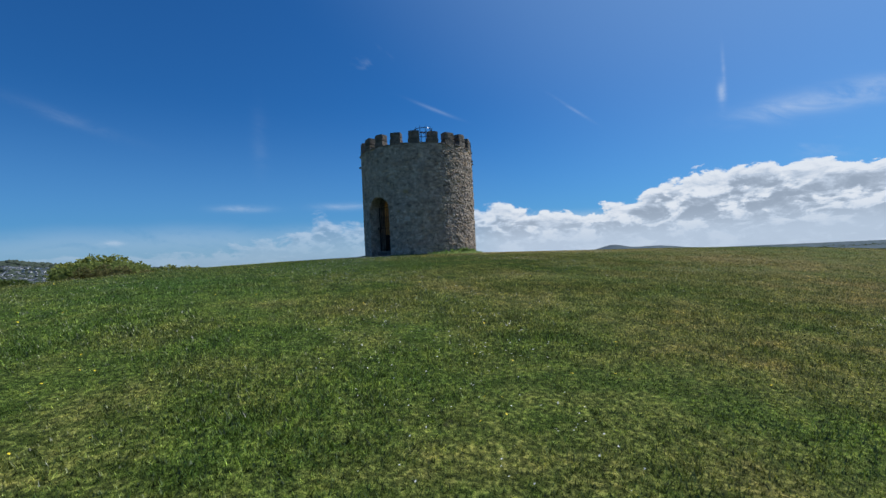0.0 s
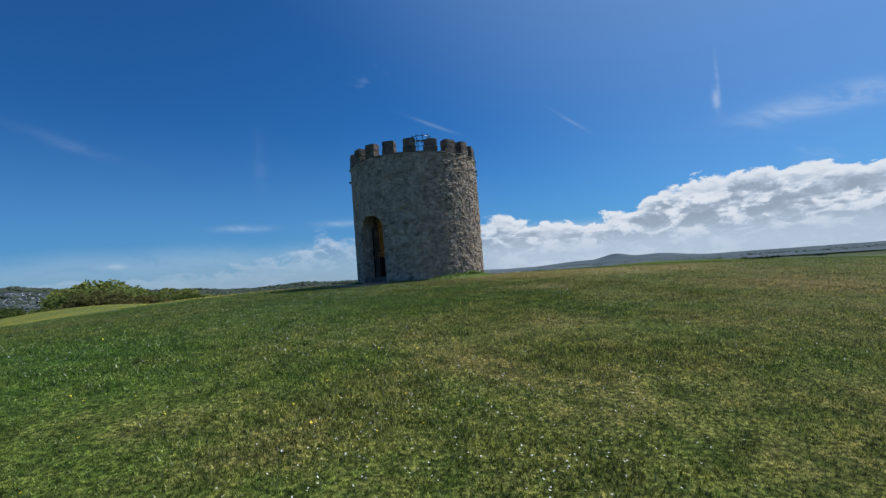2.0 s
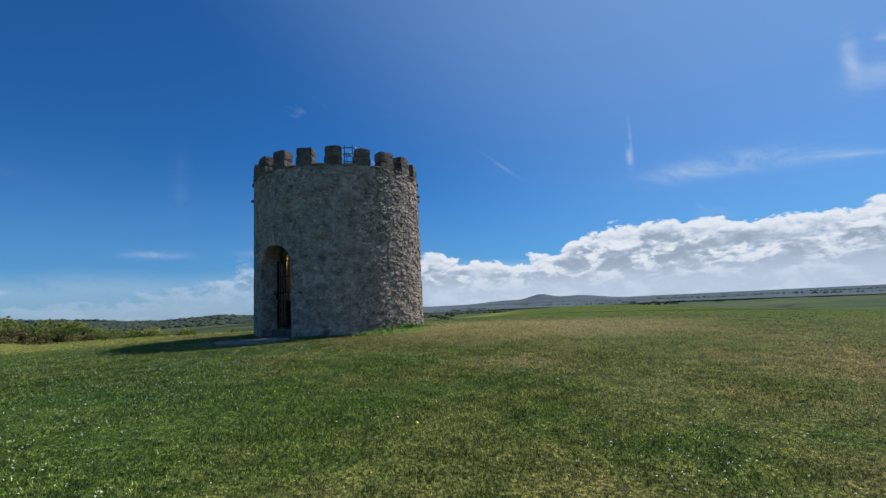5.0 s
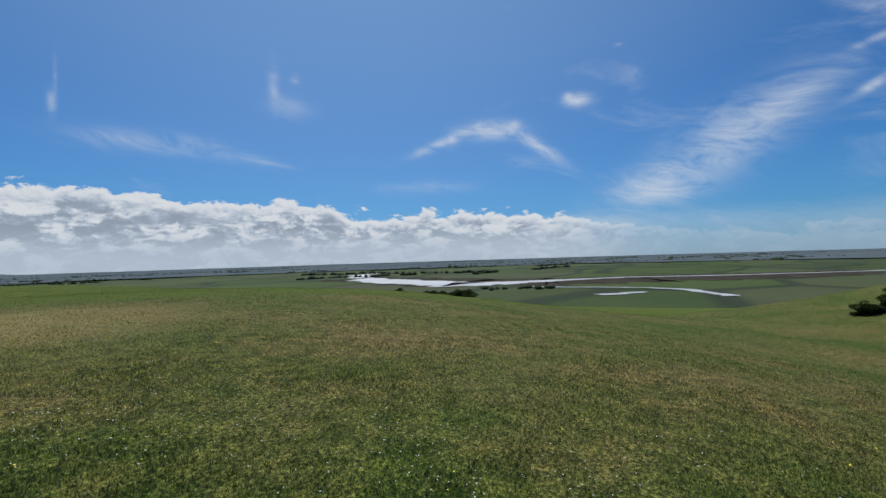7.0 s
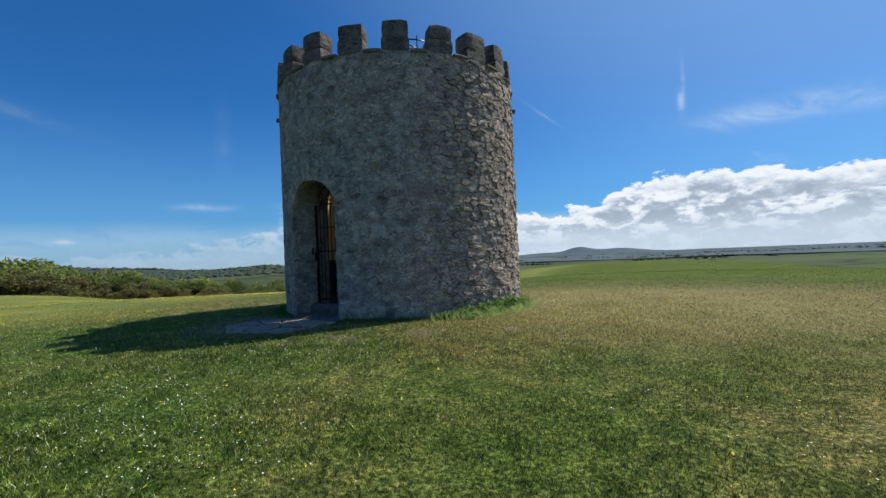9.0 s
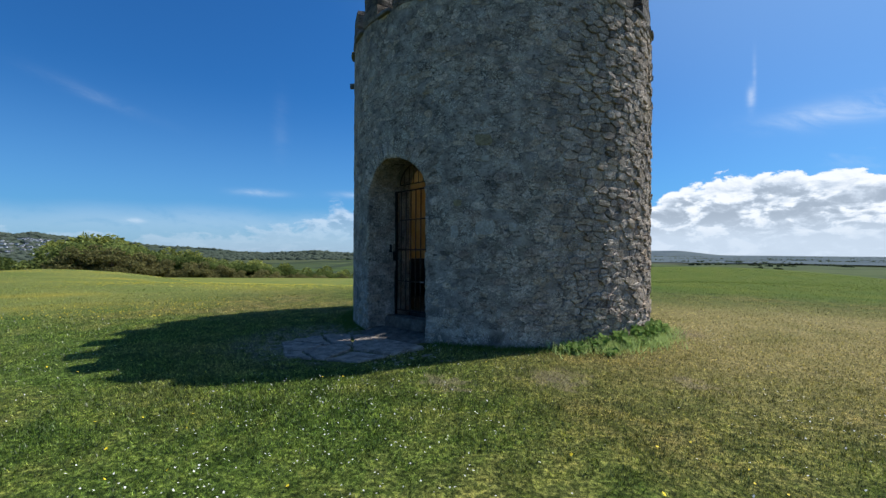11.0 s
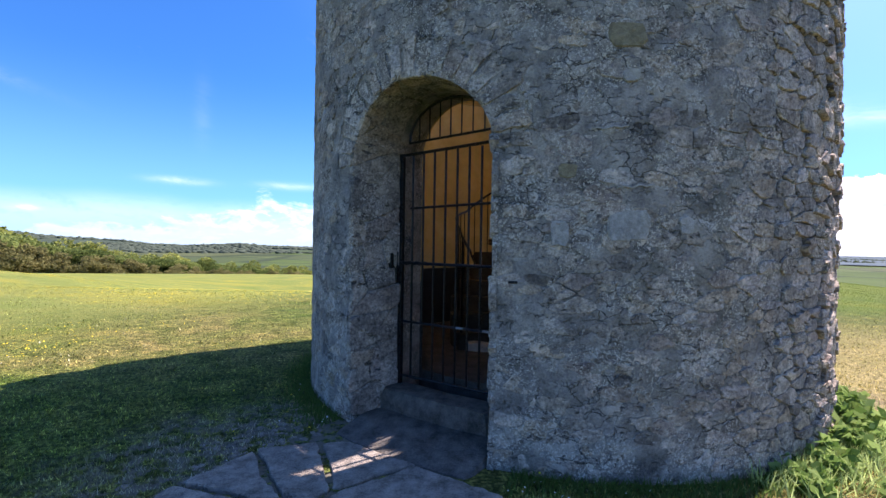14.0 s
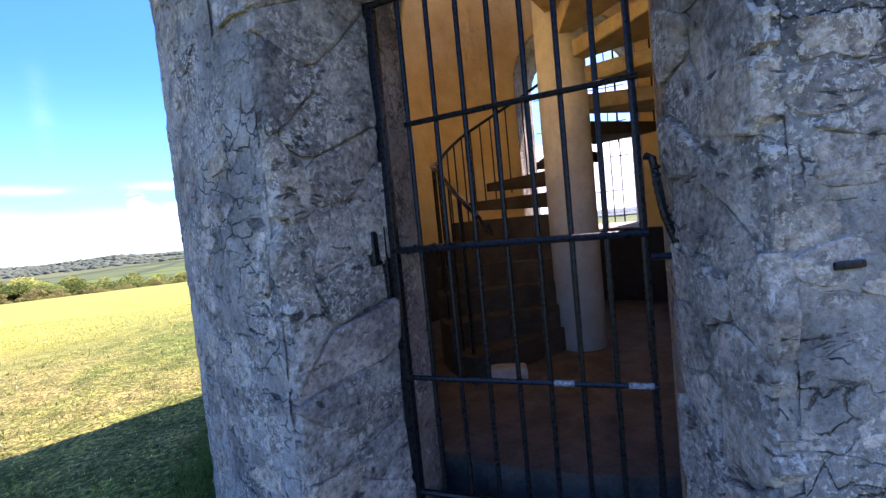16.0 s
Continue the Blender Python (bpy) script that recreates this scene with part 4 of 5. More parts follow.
for deg, t, half in ((-95.3, 2.015, 0.12), (-98.8, 2.39, 0.12)):
    bm = bmesh.new()
    add_tube(bm, [on_wall(radians(deg) * R_OUT + half * f, t + 0.008 * math.sin(9 * f) + 0.01 * f, 0.022) for f in (-1, -0.6, -0.2, 0.2, 0.6, 1)], 0.006, 6)
    part("mortar_seam", bm, M_CREAM, wall, "thin pale mortar seam")
# stones of the doorway's reveal, laid along its outline
outline_len = [0.0]
fine_out, fine_mid = eased(arch_profile(0.640, 2.27, 0.61, -0.1, 48)), eased(arch_profile(0.515, 2.42, 0.50, -0.1, 48))
for a, b in zip(fine_out, fine_out[1:]):
    outline_len.append(outline_len[-1] + math.hypot(b[0] - a[0], b[1] - a[1]))


def on_reveal(s, t, h):
    """s along the outline, t inward from the face, h proud of the reveal."""
    s = min(max(s, 0.0), outline_len[-1] - 1e-4)
    k = max(i for i in range(len(outline_len)) if outline_len[i] <= s)
    k = min(k, len(fine_out) - 2)
    f = (s - outline_len[k]) / (outline_len[k + 1] - outline_len[k])
    a = [fine_out[k][c] + f * (fine_out[k + 1][c] - fine_out[k][c]) for c in (0, 1)]
    b = [fine_mid[k][c] + f * (fine_mid[k + 1][c] - fine_mid[k][c]) for c in (0, 1)]
    depth = 0.46
    u, z = a[0] + (b[0] - a[0]) * t / depth, a[1] + (b[1] - a[1]) * t / depth
    tx, tz = fine_out[k + 1][0] - fine_out[k][0], fine_out[k + 1][1] - fine_out[k][1]
    d = math.hypot(tx, tz)
    u, z = u + h * tz / d, z - h * tx / d
    edge = math.sqrt(max(0.0, (R_OUT + 0.012) ** 2 - u * u))
    p = DN * (edge - t) + DU * u
    return (p.x, p.y, z)


for (sx, sy), poly in rubble_cells(0.50, outline_len[-1], 0.25, 0.17, rng, jitter=0.25):
    poly = [(t, s) for s, t in poly]
    centre, outline = stone_outline(poly, 0.003, rng)
    v, fc = stone_shape(centre, outline, on_reveal, 0.04, rng.uniform(0.002, 0.022), rng, 0.6)
    link_mesh("stone", v, [f[::-1] for f in fc], M_RUBBLE, wall)


def rough_block(lo, hi, bend, rng, wear=0.02, cuts=3):
    """A weathered block; bend maps its own corner box into place."""
    bm = bmesh.new()
    add_box(bm, lo, hi)
    bmesh.ops.subdivide_edges(bm, edges=bm.edges[:], cuts=cuts, use_grid_fill=True)
    seed = rng.uniform(0, 90)
    mid = [(lo[k] + hi[k]) / 2 for k in range(3)]
    half = [(hi[k] - lo[k]) / 2 for k in range(3)]
    for v in bm.verts:
        c = v.co.copy()
        q = [(c[k] - mid[k]) / half[k] for k in range(3)]
        ends = sum(abs(t) > 0.98 for t in q)
        pull = 1 - (0.035 if ends == 2 else 0.08 if ends == 3 else 0)
        c = Vector(mid[k] + (c[k] - mid[k]) * pull for k in range(3))
        c += Vector(noise.noise_vector(c * 5 + Vector((seed, 0, 0)))) * wear
        v.co = bend(c)
    return bm


def round_tower(c):
    """x: metres along the wall's outer face, y: radius, z: height."""
    a = c.x / R_OUT
    return Vector((c.y * math.cos(a), c.y * math.sin(a), c.z))


for k in range(20):
    mid = radians(-86.7 + 18 * k) * R_OUT
    half = R_OUT * radians(5.35) * rng.uniform(0.94, 1.05)
    top = TOP + rng.uniform(-0.04, 0.02)
    lower = rng.uniform(0.22, 0.34)
    lean = rng.uniform(-0.03, 0.03) + (0.05 if k == 1 else 0)
    merlon = part("merlon", rough_block((mid - half, 2.40, CRENEL - 0.02), (mid + half, R_OUT + 0.03, CRENEL + lower), round_tower, rng), M_DARKSTONE, tower)
    part("stone", rough_block((mid - half * 0.97 + lean, 2.42, CRENEL + lower + 0.004), (mid + half * 0.99, R_OUT + 0.02, top), round_tower, rng), M_DARKSTONE, merlon)
    gap_mid = mid + R_OUT * radians(9)
    gap_half = R_OUT * radians(3.55)
    part("coping", rough_block((gap_mid - gap_half, 2.36, CRENEL - 0.045), (gap_mid + gap_half, R_OUT + 0.075, CRENEL + 0.012), round_tower, rng, 0.008, 2), M_COPE, tower)
for deg in (-10, -172, -186, 4):
    part("water_spout", rough_block((radians(deg) * R_OUT - 0.05, R_OUT - 0.1, 4.62), (radians(deg) * R_OUT + 0.05, R_OUT + 0.12, 4.70), round_tower, rng, 0.005, 1), M_COPE, tower)

# a small slot in the wall, its shade added as a thin black block
part("iron_socket", rough_block((radians(-111) * R_OUT - 0.032, R_OUT - 0.05, 1.368), (radians(-111) * R_OUT + 0.032, R_OUT + 0.020, 1.386), round_tower, rng, 0.006, 2), M_IRON, tower, "thin dark block standing for a shadowed slot in the wall")
# inside: limewashed lining, black dado, floor and deck
lining = cut(tube_solid(R_IN + 0.001, R_IN - 0.02, 1.27, DECK, 96), [arch_solid(DN, MID, MID, 2.4, 1.6), arch_solid(WIN_WAY, WIN_IN, WIN_IN, 3.1, 1.7)])
lining.materials.clear()
lining.materials.append(M_LIME)
ob = new("lining", lining)
ob.parent = tower
ob["label"] = "ochre limewashed inner wall"
dado = cut(tube_solid(R_IN + 0.001, R_IN - 0.03, 0.1, 1.262, 96), [arch_solid(DN, MID, MID, 2.4, 1.6)])
dado.materials.clear()
dado.materials.append(M_TAR)
ob = new("dado", dado)
ob.parent = tower
ob["label"] = "black painted dado"
bm = bmesh.new()
bmesh.ops.create_cone(bm, cap_ends=True, segments=64, radius1=R_IN - 0.031, radius2=R_IN - 0.031, depth=0.3, matrix=Matrix.Translation((0, 0, FLOOR - 0.15)))
part("floor_slab", bm, M_EARTH, tower, "dark trodden earth floor")


def sector(bm, r0, r1, a0, a1, z0, z1, step=6):
    n = max(1, int(abs(a1 - a0) / step))
    rows = []
    for k in range(n + 1):
        a = radians(a0 + (a1 - a0) * k / n)
        rows.append([bm.verts.new((r * math.cos(a), r * math.sin(a), z)) for r, z in ((r0, z0), (r1, z0), (r1, z1), (r0, z1))])
    for a, b in zip(rows, rows[1:]):
        for k in range(4):
            bm.faces.new((a[k], a[(k + 1) % 4], b[(k + 1) % 4], b[k]))
    bm.faces.new(rows[0])
    bm.faces.new(rows[-1][::-1])


bm = bmesh.new()
# unseen opening, widened to brighten the stairwell and let sun reach the paving
sector(bm, 1.34, R_IN - 0.021, -27, 278, DECK, DECK + 0.14)
sector(bm, 1.55, R_IN - 0.021, -82, -27, DECK, DECK + 0.14)
part("roof_deck", bm, M_TREAD, tower, "concrete roof deck round the stair opening")
bm = bmesh.new()
sector(bm, 0.17, 1.33, 240, 278, DECK, DECK + 0.14)
# unseen piece added to block a streak of sun on the door reveal
sector(bm, 0.17, 0.78, 302, 348, DECK, DECK + 0.14)
part("roof_deck", bm, M_TREAD, tower)

# doorstep and sill
bm = rough_block((-0.60, 2.34, -0.15), (0.66, 2.95, 0.185), lambda c: DU * c.x + DN * (c.y + 0.05 * math.cos(c.x * 2.2)) + Vector((0, 0, c.z - 0.16 * max(0.0, c.y - 2.55))), rng, 0.012, 5)
tagged(part("doorstep", bm, M_SILL), "worn grey stone step in the doorway", "step")
bm = rough_block((-0.53, 2.17, 0.0), (0.53, 2.44, 0.365), lambda c: DU * c.x + DN * (c.y + 0.03 * math.cos(c.x * 2.2)) + Vector((0, 0, c.z)), rng, 0.012, 5)
tagged(part("threshold", bm, M_SILL), "raised concrete threshold under the iron gate", "threshold")

# window grille
grille = thing("window_grille", "black iron bars across the arched window", "grille")
WS = Vector((-WIN_WAY.y, WIN_WAY.x, 0))
for k in range(9):
    u = -0.48 + 0.12 * k
    z1 = 3.22 + 0.62 * math.sqrt(max(0, 1 - (u / 0.61) ** 2))
    bm = bmesh.new()
    add_tube(bm, [WIN_WAY * 2.5 + WS * u + Vector((0, 0, 1.33)), WIN_WAY * 2.5 + WS * u + Vector((0, 0, z1 + 0.03))], 0.008, 6)
    part("bar", bm, M_IRON, grille)
for z in (1.75, 2.2, 2.65, 3.1):
    bm = bmesh.new()
    add_tube(bm, [WIN_WAY * 2.5 + WS * -0.58 + Vector((0, 0, z)), WIN_WAY * 2.5 + WS * 0.58 + Vector((0, 0, z))], 0.007, 6)
    part("rail", bm, M_IRON, grille)


def at_gate(u, z, n=GATE_N):
    return DN * n + DU * u + Vector((0, 0, z))


# the iron gate
gate = thing("iron_gate", "black wrought-iron barred gate in the tower doorway", "gate")
bm = bmesh.new()
add_box(bm, (-0.505, -0.02, 0.36), (-0.465, 0.02, 2.44), Matrix((( DU.x, DN.x, 0, DN.x * GATE_N), (DU.y, DN.y, 0, DN.y * GATE_N), (0, 0, 1, 0), (0, 0, 0, 1))), 0.004)
part("post", bm, M_IRON, gate)
for u in (-0.362, -0.246, -0.129, -0.013, 0.103, 0.219, 0.335):
    bm = bmesh.new()
    add_tube(bm, [at_gate(u, 0.44), at_gate(u, 1.0), at_gate(u, 1.8), at_gate(u, 2.43)], 0.0102)
    part("bar", bm, M_IRON, gate)
bm = bmesh.new()
add_tube(bm, [at_gate(0.455, 0.44), at_gate(0.453, 1.4), at_gate(0.44, 2.45)], 0.012)
part("stile", bm, M_IRON, gate)
for z0, z1, u0, h in ((0.44, 0.445, -0.465, 0.016), (0.928, 0.930, -0.465, 0.014), (1.455, 1.452, -0.49, 0.017), (1.945, 1.962, -0.375, 0.014), (2.425, 2.452, -0.49, 0.018)):
    bm = bmesh.new()
    add_tube(bm, [at_gate(u0, z0, GATE_N + 0.012), at_gate(0.0, (z0 + z1) / 2, GATE_N + 0.012), at_gate(0.465, z1, GATE_N + 0.012)], h * 0.78, 8)
    part("rail", bm, M_IRON, gate)
# a worn spot, and by the stile a highlight painted as paler metal
for u0, u1, z, h in ((0.12, 0.19, 0.930, 0.0114), (0.37, 0.45, 0.931, 0.0114)):
    bm = bmesh.new()
    add_tube(bm, [at_gate(u0 + (u1 - u0) * k / 5, z + 0.0006 * math.sin(2 * k), GATE_N + 0.0125) for k in range(6)], h, 8)
    part("worn_patch", bm, M_WEAR_GLINT, gate, "pale patch on the rail, worn metal and painted highlight")
bm = bmesh.new()
for ph, turns, wide in ((0, 82, 0.0135), (2.0, 71, 0.015), (4.1, 93, 0.0125)):
    add_tube(bm, [at_gate(-0.47 + 0.28 * t, 1.456 + wide * math.cos(turns * t + ph) + 0.003 * math.sin(23 * t), GATE_N + 0.012 + wide * math.sin(turns * t + ph)) for t in (k / 150 for k in range(151))], 0.0032, 5)
part("wire_binding", bm, M_IRON, gate, "rusty wire wound round the rail")
bm = bmesh.new()
add_box(bm, (-0.565, 0.045, 1.405), (-0.508, 0.115, 1.545), Matrix(((DU.x, DN.x, 0, DN.x * GATE_N), (DU.y, DN.y, 0, DN.y * GATE_N), (0, 0, 1, 0), (0, 0, 0, 1))), 0.012)
part("lock_box", bm, M_IRON, gate)
bm = bmesh.new()
add_box(bm, (-0.535, 0.02, 1.22), (-0.495, 0.05, 1.56), Matrix(((DU.x, DN.x, 0, DN.x * GATE_N), (DU.y, DN.y, 0, DN.y * GATE_N), (0, 0, 1, 0), (0, 0, 0, 1))), 0.006)
part("lock_plate", bm, M_IRON, gate)
bm = bmesh.new()
add_tube(bm, [at_gate(0.47, 1.37, 2.25), at_gate(0.56, 1.37, 2.25), at_gate(0.63, 1.375, 2.25)], 0.012)
add_tube(bm, [at_gate(0.555, 1.37, 2.265), at_gate(0.556, 1.30, 2.268)], 0.009)
part("latch", bm, M_IRON, gate)
bm = bmesh.new()
add_tube(bm, [at_gate(0.47, 2.36, 2.25), at_gate(0.52, 2.37, 2.25), at_gate(0.60, 2.36, 2.25)], 0.016)
part("hinge", bm, M_IRON, gate)
bm = bmesh.new()
add_tube(bm, [at_gate(0.472, 1.70, 2.26), at_gate(0.49, 1.69, 2.275), at_gate(0.50, 1.60, 2.28), at_gate(0.515, 1.50, 2.28), at_gate(0.545, 1.41, 2.275), at_gate(0.575, 1.375, 2.26)], 0.013, 8)
for k in range(11):
    f = k / 10
    bmesh.ops.create_uvsphere(bm, u_segments=8, v_segments=5, radius=0.016, matrix=Matrix.Translation(at_gate(0.497 + 0.06 * f ** 2, 1.66 - 0.26 * f, 2.28)) @ Matrix.Diagonal((1, 1, 0.6, 1)))
part("chain", bm, M_IRON, gate)

# fixed grille in the head of the arch
head = thing("arch_grille", "black iron grille in the head of the doorway arch", "grille")
bm = bmesh.new()
add_tube(bm, [at_gate(-0.44, 2.545, 2.2), at_gate(0.44, 2.57, 2.2)], 0.011)
part("rail", bm, M_IRON, head)
bm = bmesh.new()
add_tube(bm, [at_gate(-0.44 * math.cos(math.pi * k / 16), 2.55 + 0.34 * math.sin(math.pi * k / 16), 2.2) for k in range(17)], 0.012)
part("hoop", bm, M_IRON, head)
for k in range(7):
    u = -0.33 + 0.11 * k
    bm = bmesh.new()
    add_tube(bm, [at_gate(u, 2.555, 2.2), at_gate(u, 2.55 + 0.34 * math.sqrt(1 - (u / 0.44) ** 2), 2.2)], 0.007, 6)
    part("bar", bm, M_IRON, head)

# spiral stair round a column
stair = thing("spiral_staircase", "spiral stair with thick stone treads round a pale column", "staircase")
bm = bmesh.new()
bmesh.ops.create_cone(bm, cap_ends=True, segments=40, radius1=0.20, radius2=0.19, depth=DECK + 0.9 - FLOOR, matrix=Matrix.Translation((0.035, -0.01, (DECK + 0.9 + FLOOR) / 2)))
part("column", bm, M_COLUMN, stair, "pale cement-rendered round column", smooth=True)
STEPS, START, WINDERS = 25, 200.0, 7
RISE = (DECK + 0.14 - FLOOR) / STEPS


def step_angle(k):
    """Where the nosing of step k lies, in degrees; the first few steps are narrow."""
    return START - 14.0 * min(k, WINDERS) - 30.0 * max(0, k - WINDERS)


def stair_z(a):
    turned = START - a
    k = turned / 14.0 if turned < 14.0 * WINDERS else WINDERS + (turned - 14.0 * WINDERS) / 30.0
    return FLOOR + RISE * (k + 0.5)


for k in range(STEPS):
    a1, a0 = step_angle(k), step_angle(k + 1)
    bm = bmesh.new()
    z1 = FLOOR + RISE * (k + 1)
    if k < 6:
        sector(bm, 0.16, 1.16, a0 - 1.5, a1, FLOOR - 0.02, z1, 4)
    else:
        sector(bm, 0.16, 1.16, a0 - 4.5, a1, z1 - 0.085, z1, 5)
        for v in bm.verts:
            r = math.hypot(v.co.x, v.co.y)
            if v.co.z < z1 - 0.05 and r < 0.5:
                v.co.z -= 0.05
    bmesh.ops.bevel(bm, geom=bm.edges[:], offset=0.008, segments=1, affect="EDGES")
    # lower treads take a darker copy, the stairwell's shade put into its colour
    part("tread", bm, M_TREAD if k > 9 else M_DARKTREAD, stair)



def rail_z(a):
    """The handrail's height; it sweeps down to a scroll over the first steps."""
    marks = ((206.4, 1.55), (192.0, 1.78), (180.0, 1.95), (144.0, 2.10), (117.0, 2.40), (104.0, 2.53), (82.0, 2.76), (56.0, stair_z(56.0) + 0.93))
    for (p, h), (q, g) in zip(marks, marks[1:]):
        if q <= a <= p:
            return h + (g - h) * (p - a) / (p - q)
    return stair_z(a) + 0.93 if a < 56 else 1.55


pts = []
for k in range(3, 140):
    a = START - 5 * k + 21
    z = rail_z(a)
    if a < -430:
        break
    pts.append((1.1 * math.cos(radians(a)), 1.1 * math.sin(radians(a)), z))
bm = bmesh.new()
add_tube(bm, pts, 0.016)
part("handrail", bm, M_IRON, stair)
bm = bmesh.new()
x0, y0, z0 = pts[0]
a0 = math.atan2(y0, x0)
tang = Vector((-math.sin(a0), math.cos(a0), 0))
add_tube(bm, [Vector((x0, y0, z0)) + tang * (0.07 - 0.07 * math.exp(-0.18 * k) * math.cos(0.7 * k) ) + Vector((0, 0, -0.075 + 0.075 * math.exp(-0.14 * k) * math.cos(0.7 * k) - 0.04 * math.sin(0.7 * k) * math.exp(-0.14 * k))) for k in range(16)], 0.013, 6)
part("scroll", bm, M_IRON, stair)
for k in range(62):
    a = START - 4 - (7.0 * k if k < 14 else 98 + 10.0 * (k - 14))
    foot = stair_z(a) - RISE * 0.5
    bm = bmesh.new()
    c, s = 1.1 * math.cos(radians(a)), 1.1 * math.sin(radians(a))
    add_tube(bm, [(c, s, foot - 0.02), (c, s, rail_z(a))], 0.0075 if k else 0.016, 6)
    part("baluster", bm, M_IRON, stair)

tagged(part("concrete_block", rough_block((-0.14, -0.06, 0), (0.14, 0.06, 0.10), lambda c: pose(-0.86, -0.42, FLOOR, 0, 0, -20) @ c, rng, 0.006, 2), M_CREAM), "pale broken concrete block on the earth floor", "block")

# railing at the stair head on the roof
rail = thing("roof_railing", "thin black iron guard rail at the roof stair head", "railing")
for z in (6.30, 6.52):
    bm = bmesh.new()
    add_tube(bm, [(0.42 + 0.45 * math.cos(radians(10 * k)), 0.45 * math.sin(radians(10 * k)), z) for k in range(37)], 0.016, 6)
    part("hoop", bm, M_IRON, rail)
for k in range(10):
    c, s = 0.42 + 0.45 * math.cos(radians(36 * k)), 0.45 * math.sin(radians(36 * k))
    bm = bmesh.new()
    add_tube(bm, [(c, s, DECK + 0.12), (c, s, 6.62)], 0.014, 6)
    part("post", bm, M_IRON, rail)

# ---- paving before the door ----
pave = random.Random(11)
SLABS = ((-0.42, 4.08), (0.13, 4.05), (0.64, 3.92), (0.48, 3.42), (-0.40, 3.48), (-0.16, 3.14), (-0.52, 3.77), (0.02, 4.50))
EDGES = ((0.0, 2.99, 0.0, -1.0), (-0.80, 3.5, -1.0, 0.0), (0.93, 3.5, 1.0, 0.1), (0.0, 4.58, 0.1, 1.0), (-0.70, 4.22, -0.45, 0.9), (0.75, 4.12, 0.5, 0.87), (-0.66, 3.28, -0.75, -0.66))
for su, sn in SLABS:
    poly = [(-1.5, 2.5), (1.5, 2.5), (1.5, 5.0), (-1.5, 5.0)]
    for px, py, nx, ny in EDGES:
        poly = clip(poly, px, py, nx, ny)
    for qu, qn in SLABS:
        if (qu, qn) != (su, sn):
            poly = clip(poly, (su + qu) / 2, (sn + qn) / 2, qu - su, qn - sn)
    centre, outline = stone_outline(poly, 0.028, pave)
    broken = []
    for k in range(len(outline)):
        (ax, ay), (bx, by) = outline[k], outline[(k + 1) % len(outline)]
        m = max(1, int(math.hypot(bx - ax, by - ay) / 0.05))
        broken += [(ax + (bx - ax) * j / m + pave.gauss(0, 0.006), ay + (by - ay) * j / m + pave.gauss(0, 0.006)) for j in range(m)]
    outline = broken
    lift, tx, ty = pave.uniform(0.0, 0.02), pave.uniform(-0.02, 0.02), pave.uniform(-0.02, 0.02)
    bm = bmesh.new()
    rings = []
    for z, f in ((-0.08, 1.0), (0.004, 1.0), (0.014, 0.97)):
        ring = []
        for s, t in outline:
            u, n = centre[0] + (s - centre[0]) * f, centre[1] + (t - centre[1]) * f
            p = DN * n + DU * u
            ring.append(bm.verts.new((p.x, p.y, ground_at(p.x, p.y) + z + lift + tx * (s - centre[0]) + ty * (t - centre[1]))))
        rings.append(ring)
    for a, b in zip(rings, rings[1:]):
        for k in range(len(a)):
            bm.faces.new((a[k], a[(k + 1) % len(a)], b[(k + 1) % len(b)], b[k]))
    bm.faces.new(rings[-1])
    tagged(part("paving_slab", bm, M_SLAB), "worn grey irregular paving slab set in turf", "paving slab", "slabs before the doorway")
for k in range(120):
    u, n = pave.gauss(-0.95, 0.16), pave.gauss(3.35, 0.28)
    if k > 95:
        u, n = pave.uniform(0.95, 1.6), pave.uniform(3.1, 3.9)
    p = DN * n + DU * u
    r = pave.uniform(0.010, 0.034)
    bm = bmesh.new()
    bmesh.ops.create_icosphere(bm, subdivisions=2, radius=1.0)
    seed = pave.uniform(0, 50)
    for v in bm.verts:
        v.co = v.co * (1 + 0.55 * noise.noise(v.co * 1.6 + Vector((seed, 0, 0))))
        v.co = Vector((v.co.x * r * 1.3, v.co.y * r, v.co.z * r * 0.45))
        v.co.rotate(Euler((0, 0, seed)))
        v.co += Vector((p.x, p.y, ground_at(p.x, p.y) - r * 0.08))
    tagged(part("cobble", bm, M_COBBLE), "rough grey stone half sunk in the turf", "stone", "sunken stones by the paving")

# ---- plants ----
def leaf_cloud(lobes, per, size, seed, flat=0.6):
    """Vertices and loops of many small leaf quads over a set of lobes (centre, radii)."""
    r = np.random.default_rng(seed)
    verts = []
    for (c, rad) in lobes:
        n = int(per * rad[0] * rad[1])
        d = r.normal(size=(n, 3))
        d /= np.linalg.norm(d, axis=1)[:, None]
        d *= (0.62 + 0.42 * r.random(n))[:, None]
        p = np.array(c) + d * np.array(rad)
        a = r.normal(size=(n, 3))
        a /= np.linalg.norm(a, axis=1)[:, None]
        b = np.cross(a, r.normal(size=(n, 3)))
        b /= np.linalg.norm(b, axis=1)[:, None]
        s = (size * (0.5 + r.random(n)))[:, None]
        verts.append(np.stack([p - a * s, p + b * s * 0.6, p + a * s, p - b * s * 0.6], 1).reshape(-1, 3))
    verts = np.concatenate(verts)
    return verts, np.arange(len(verts), dtype=np.int32)


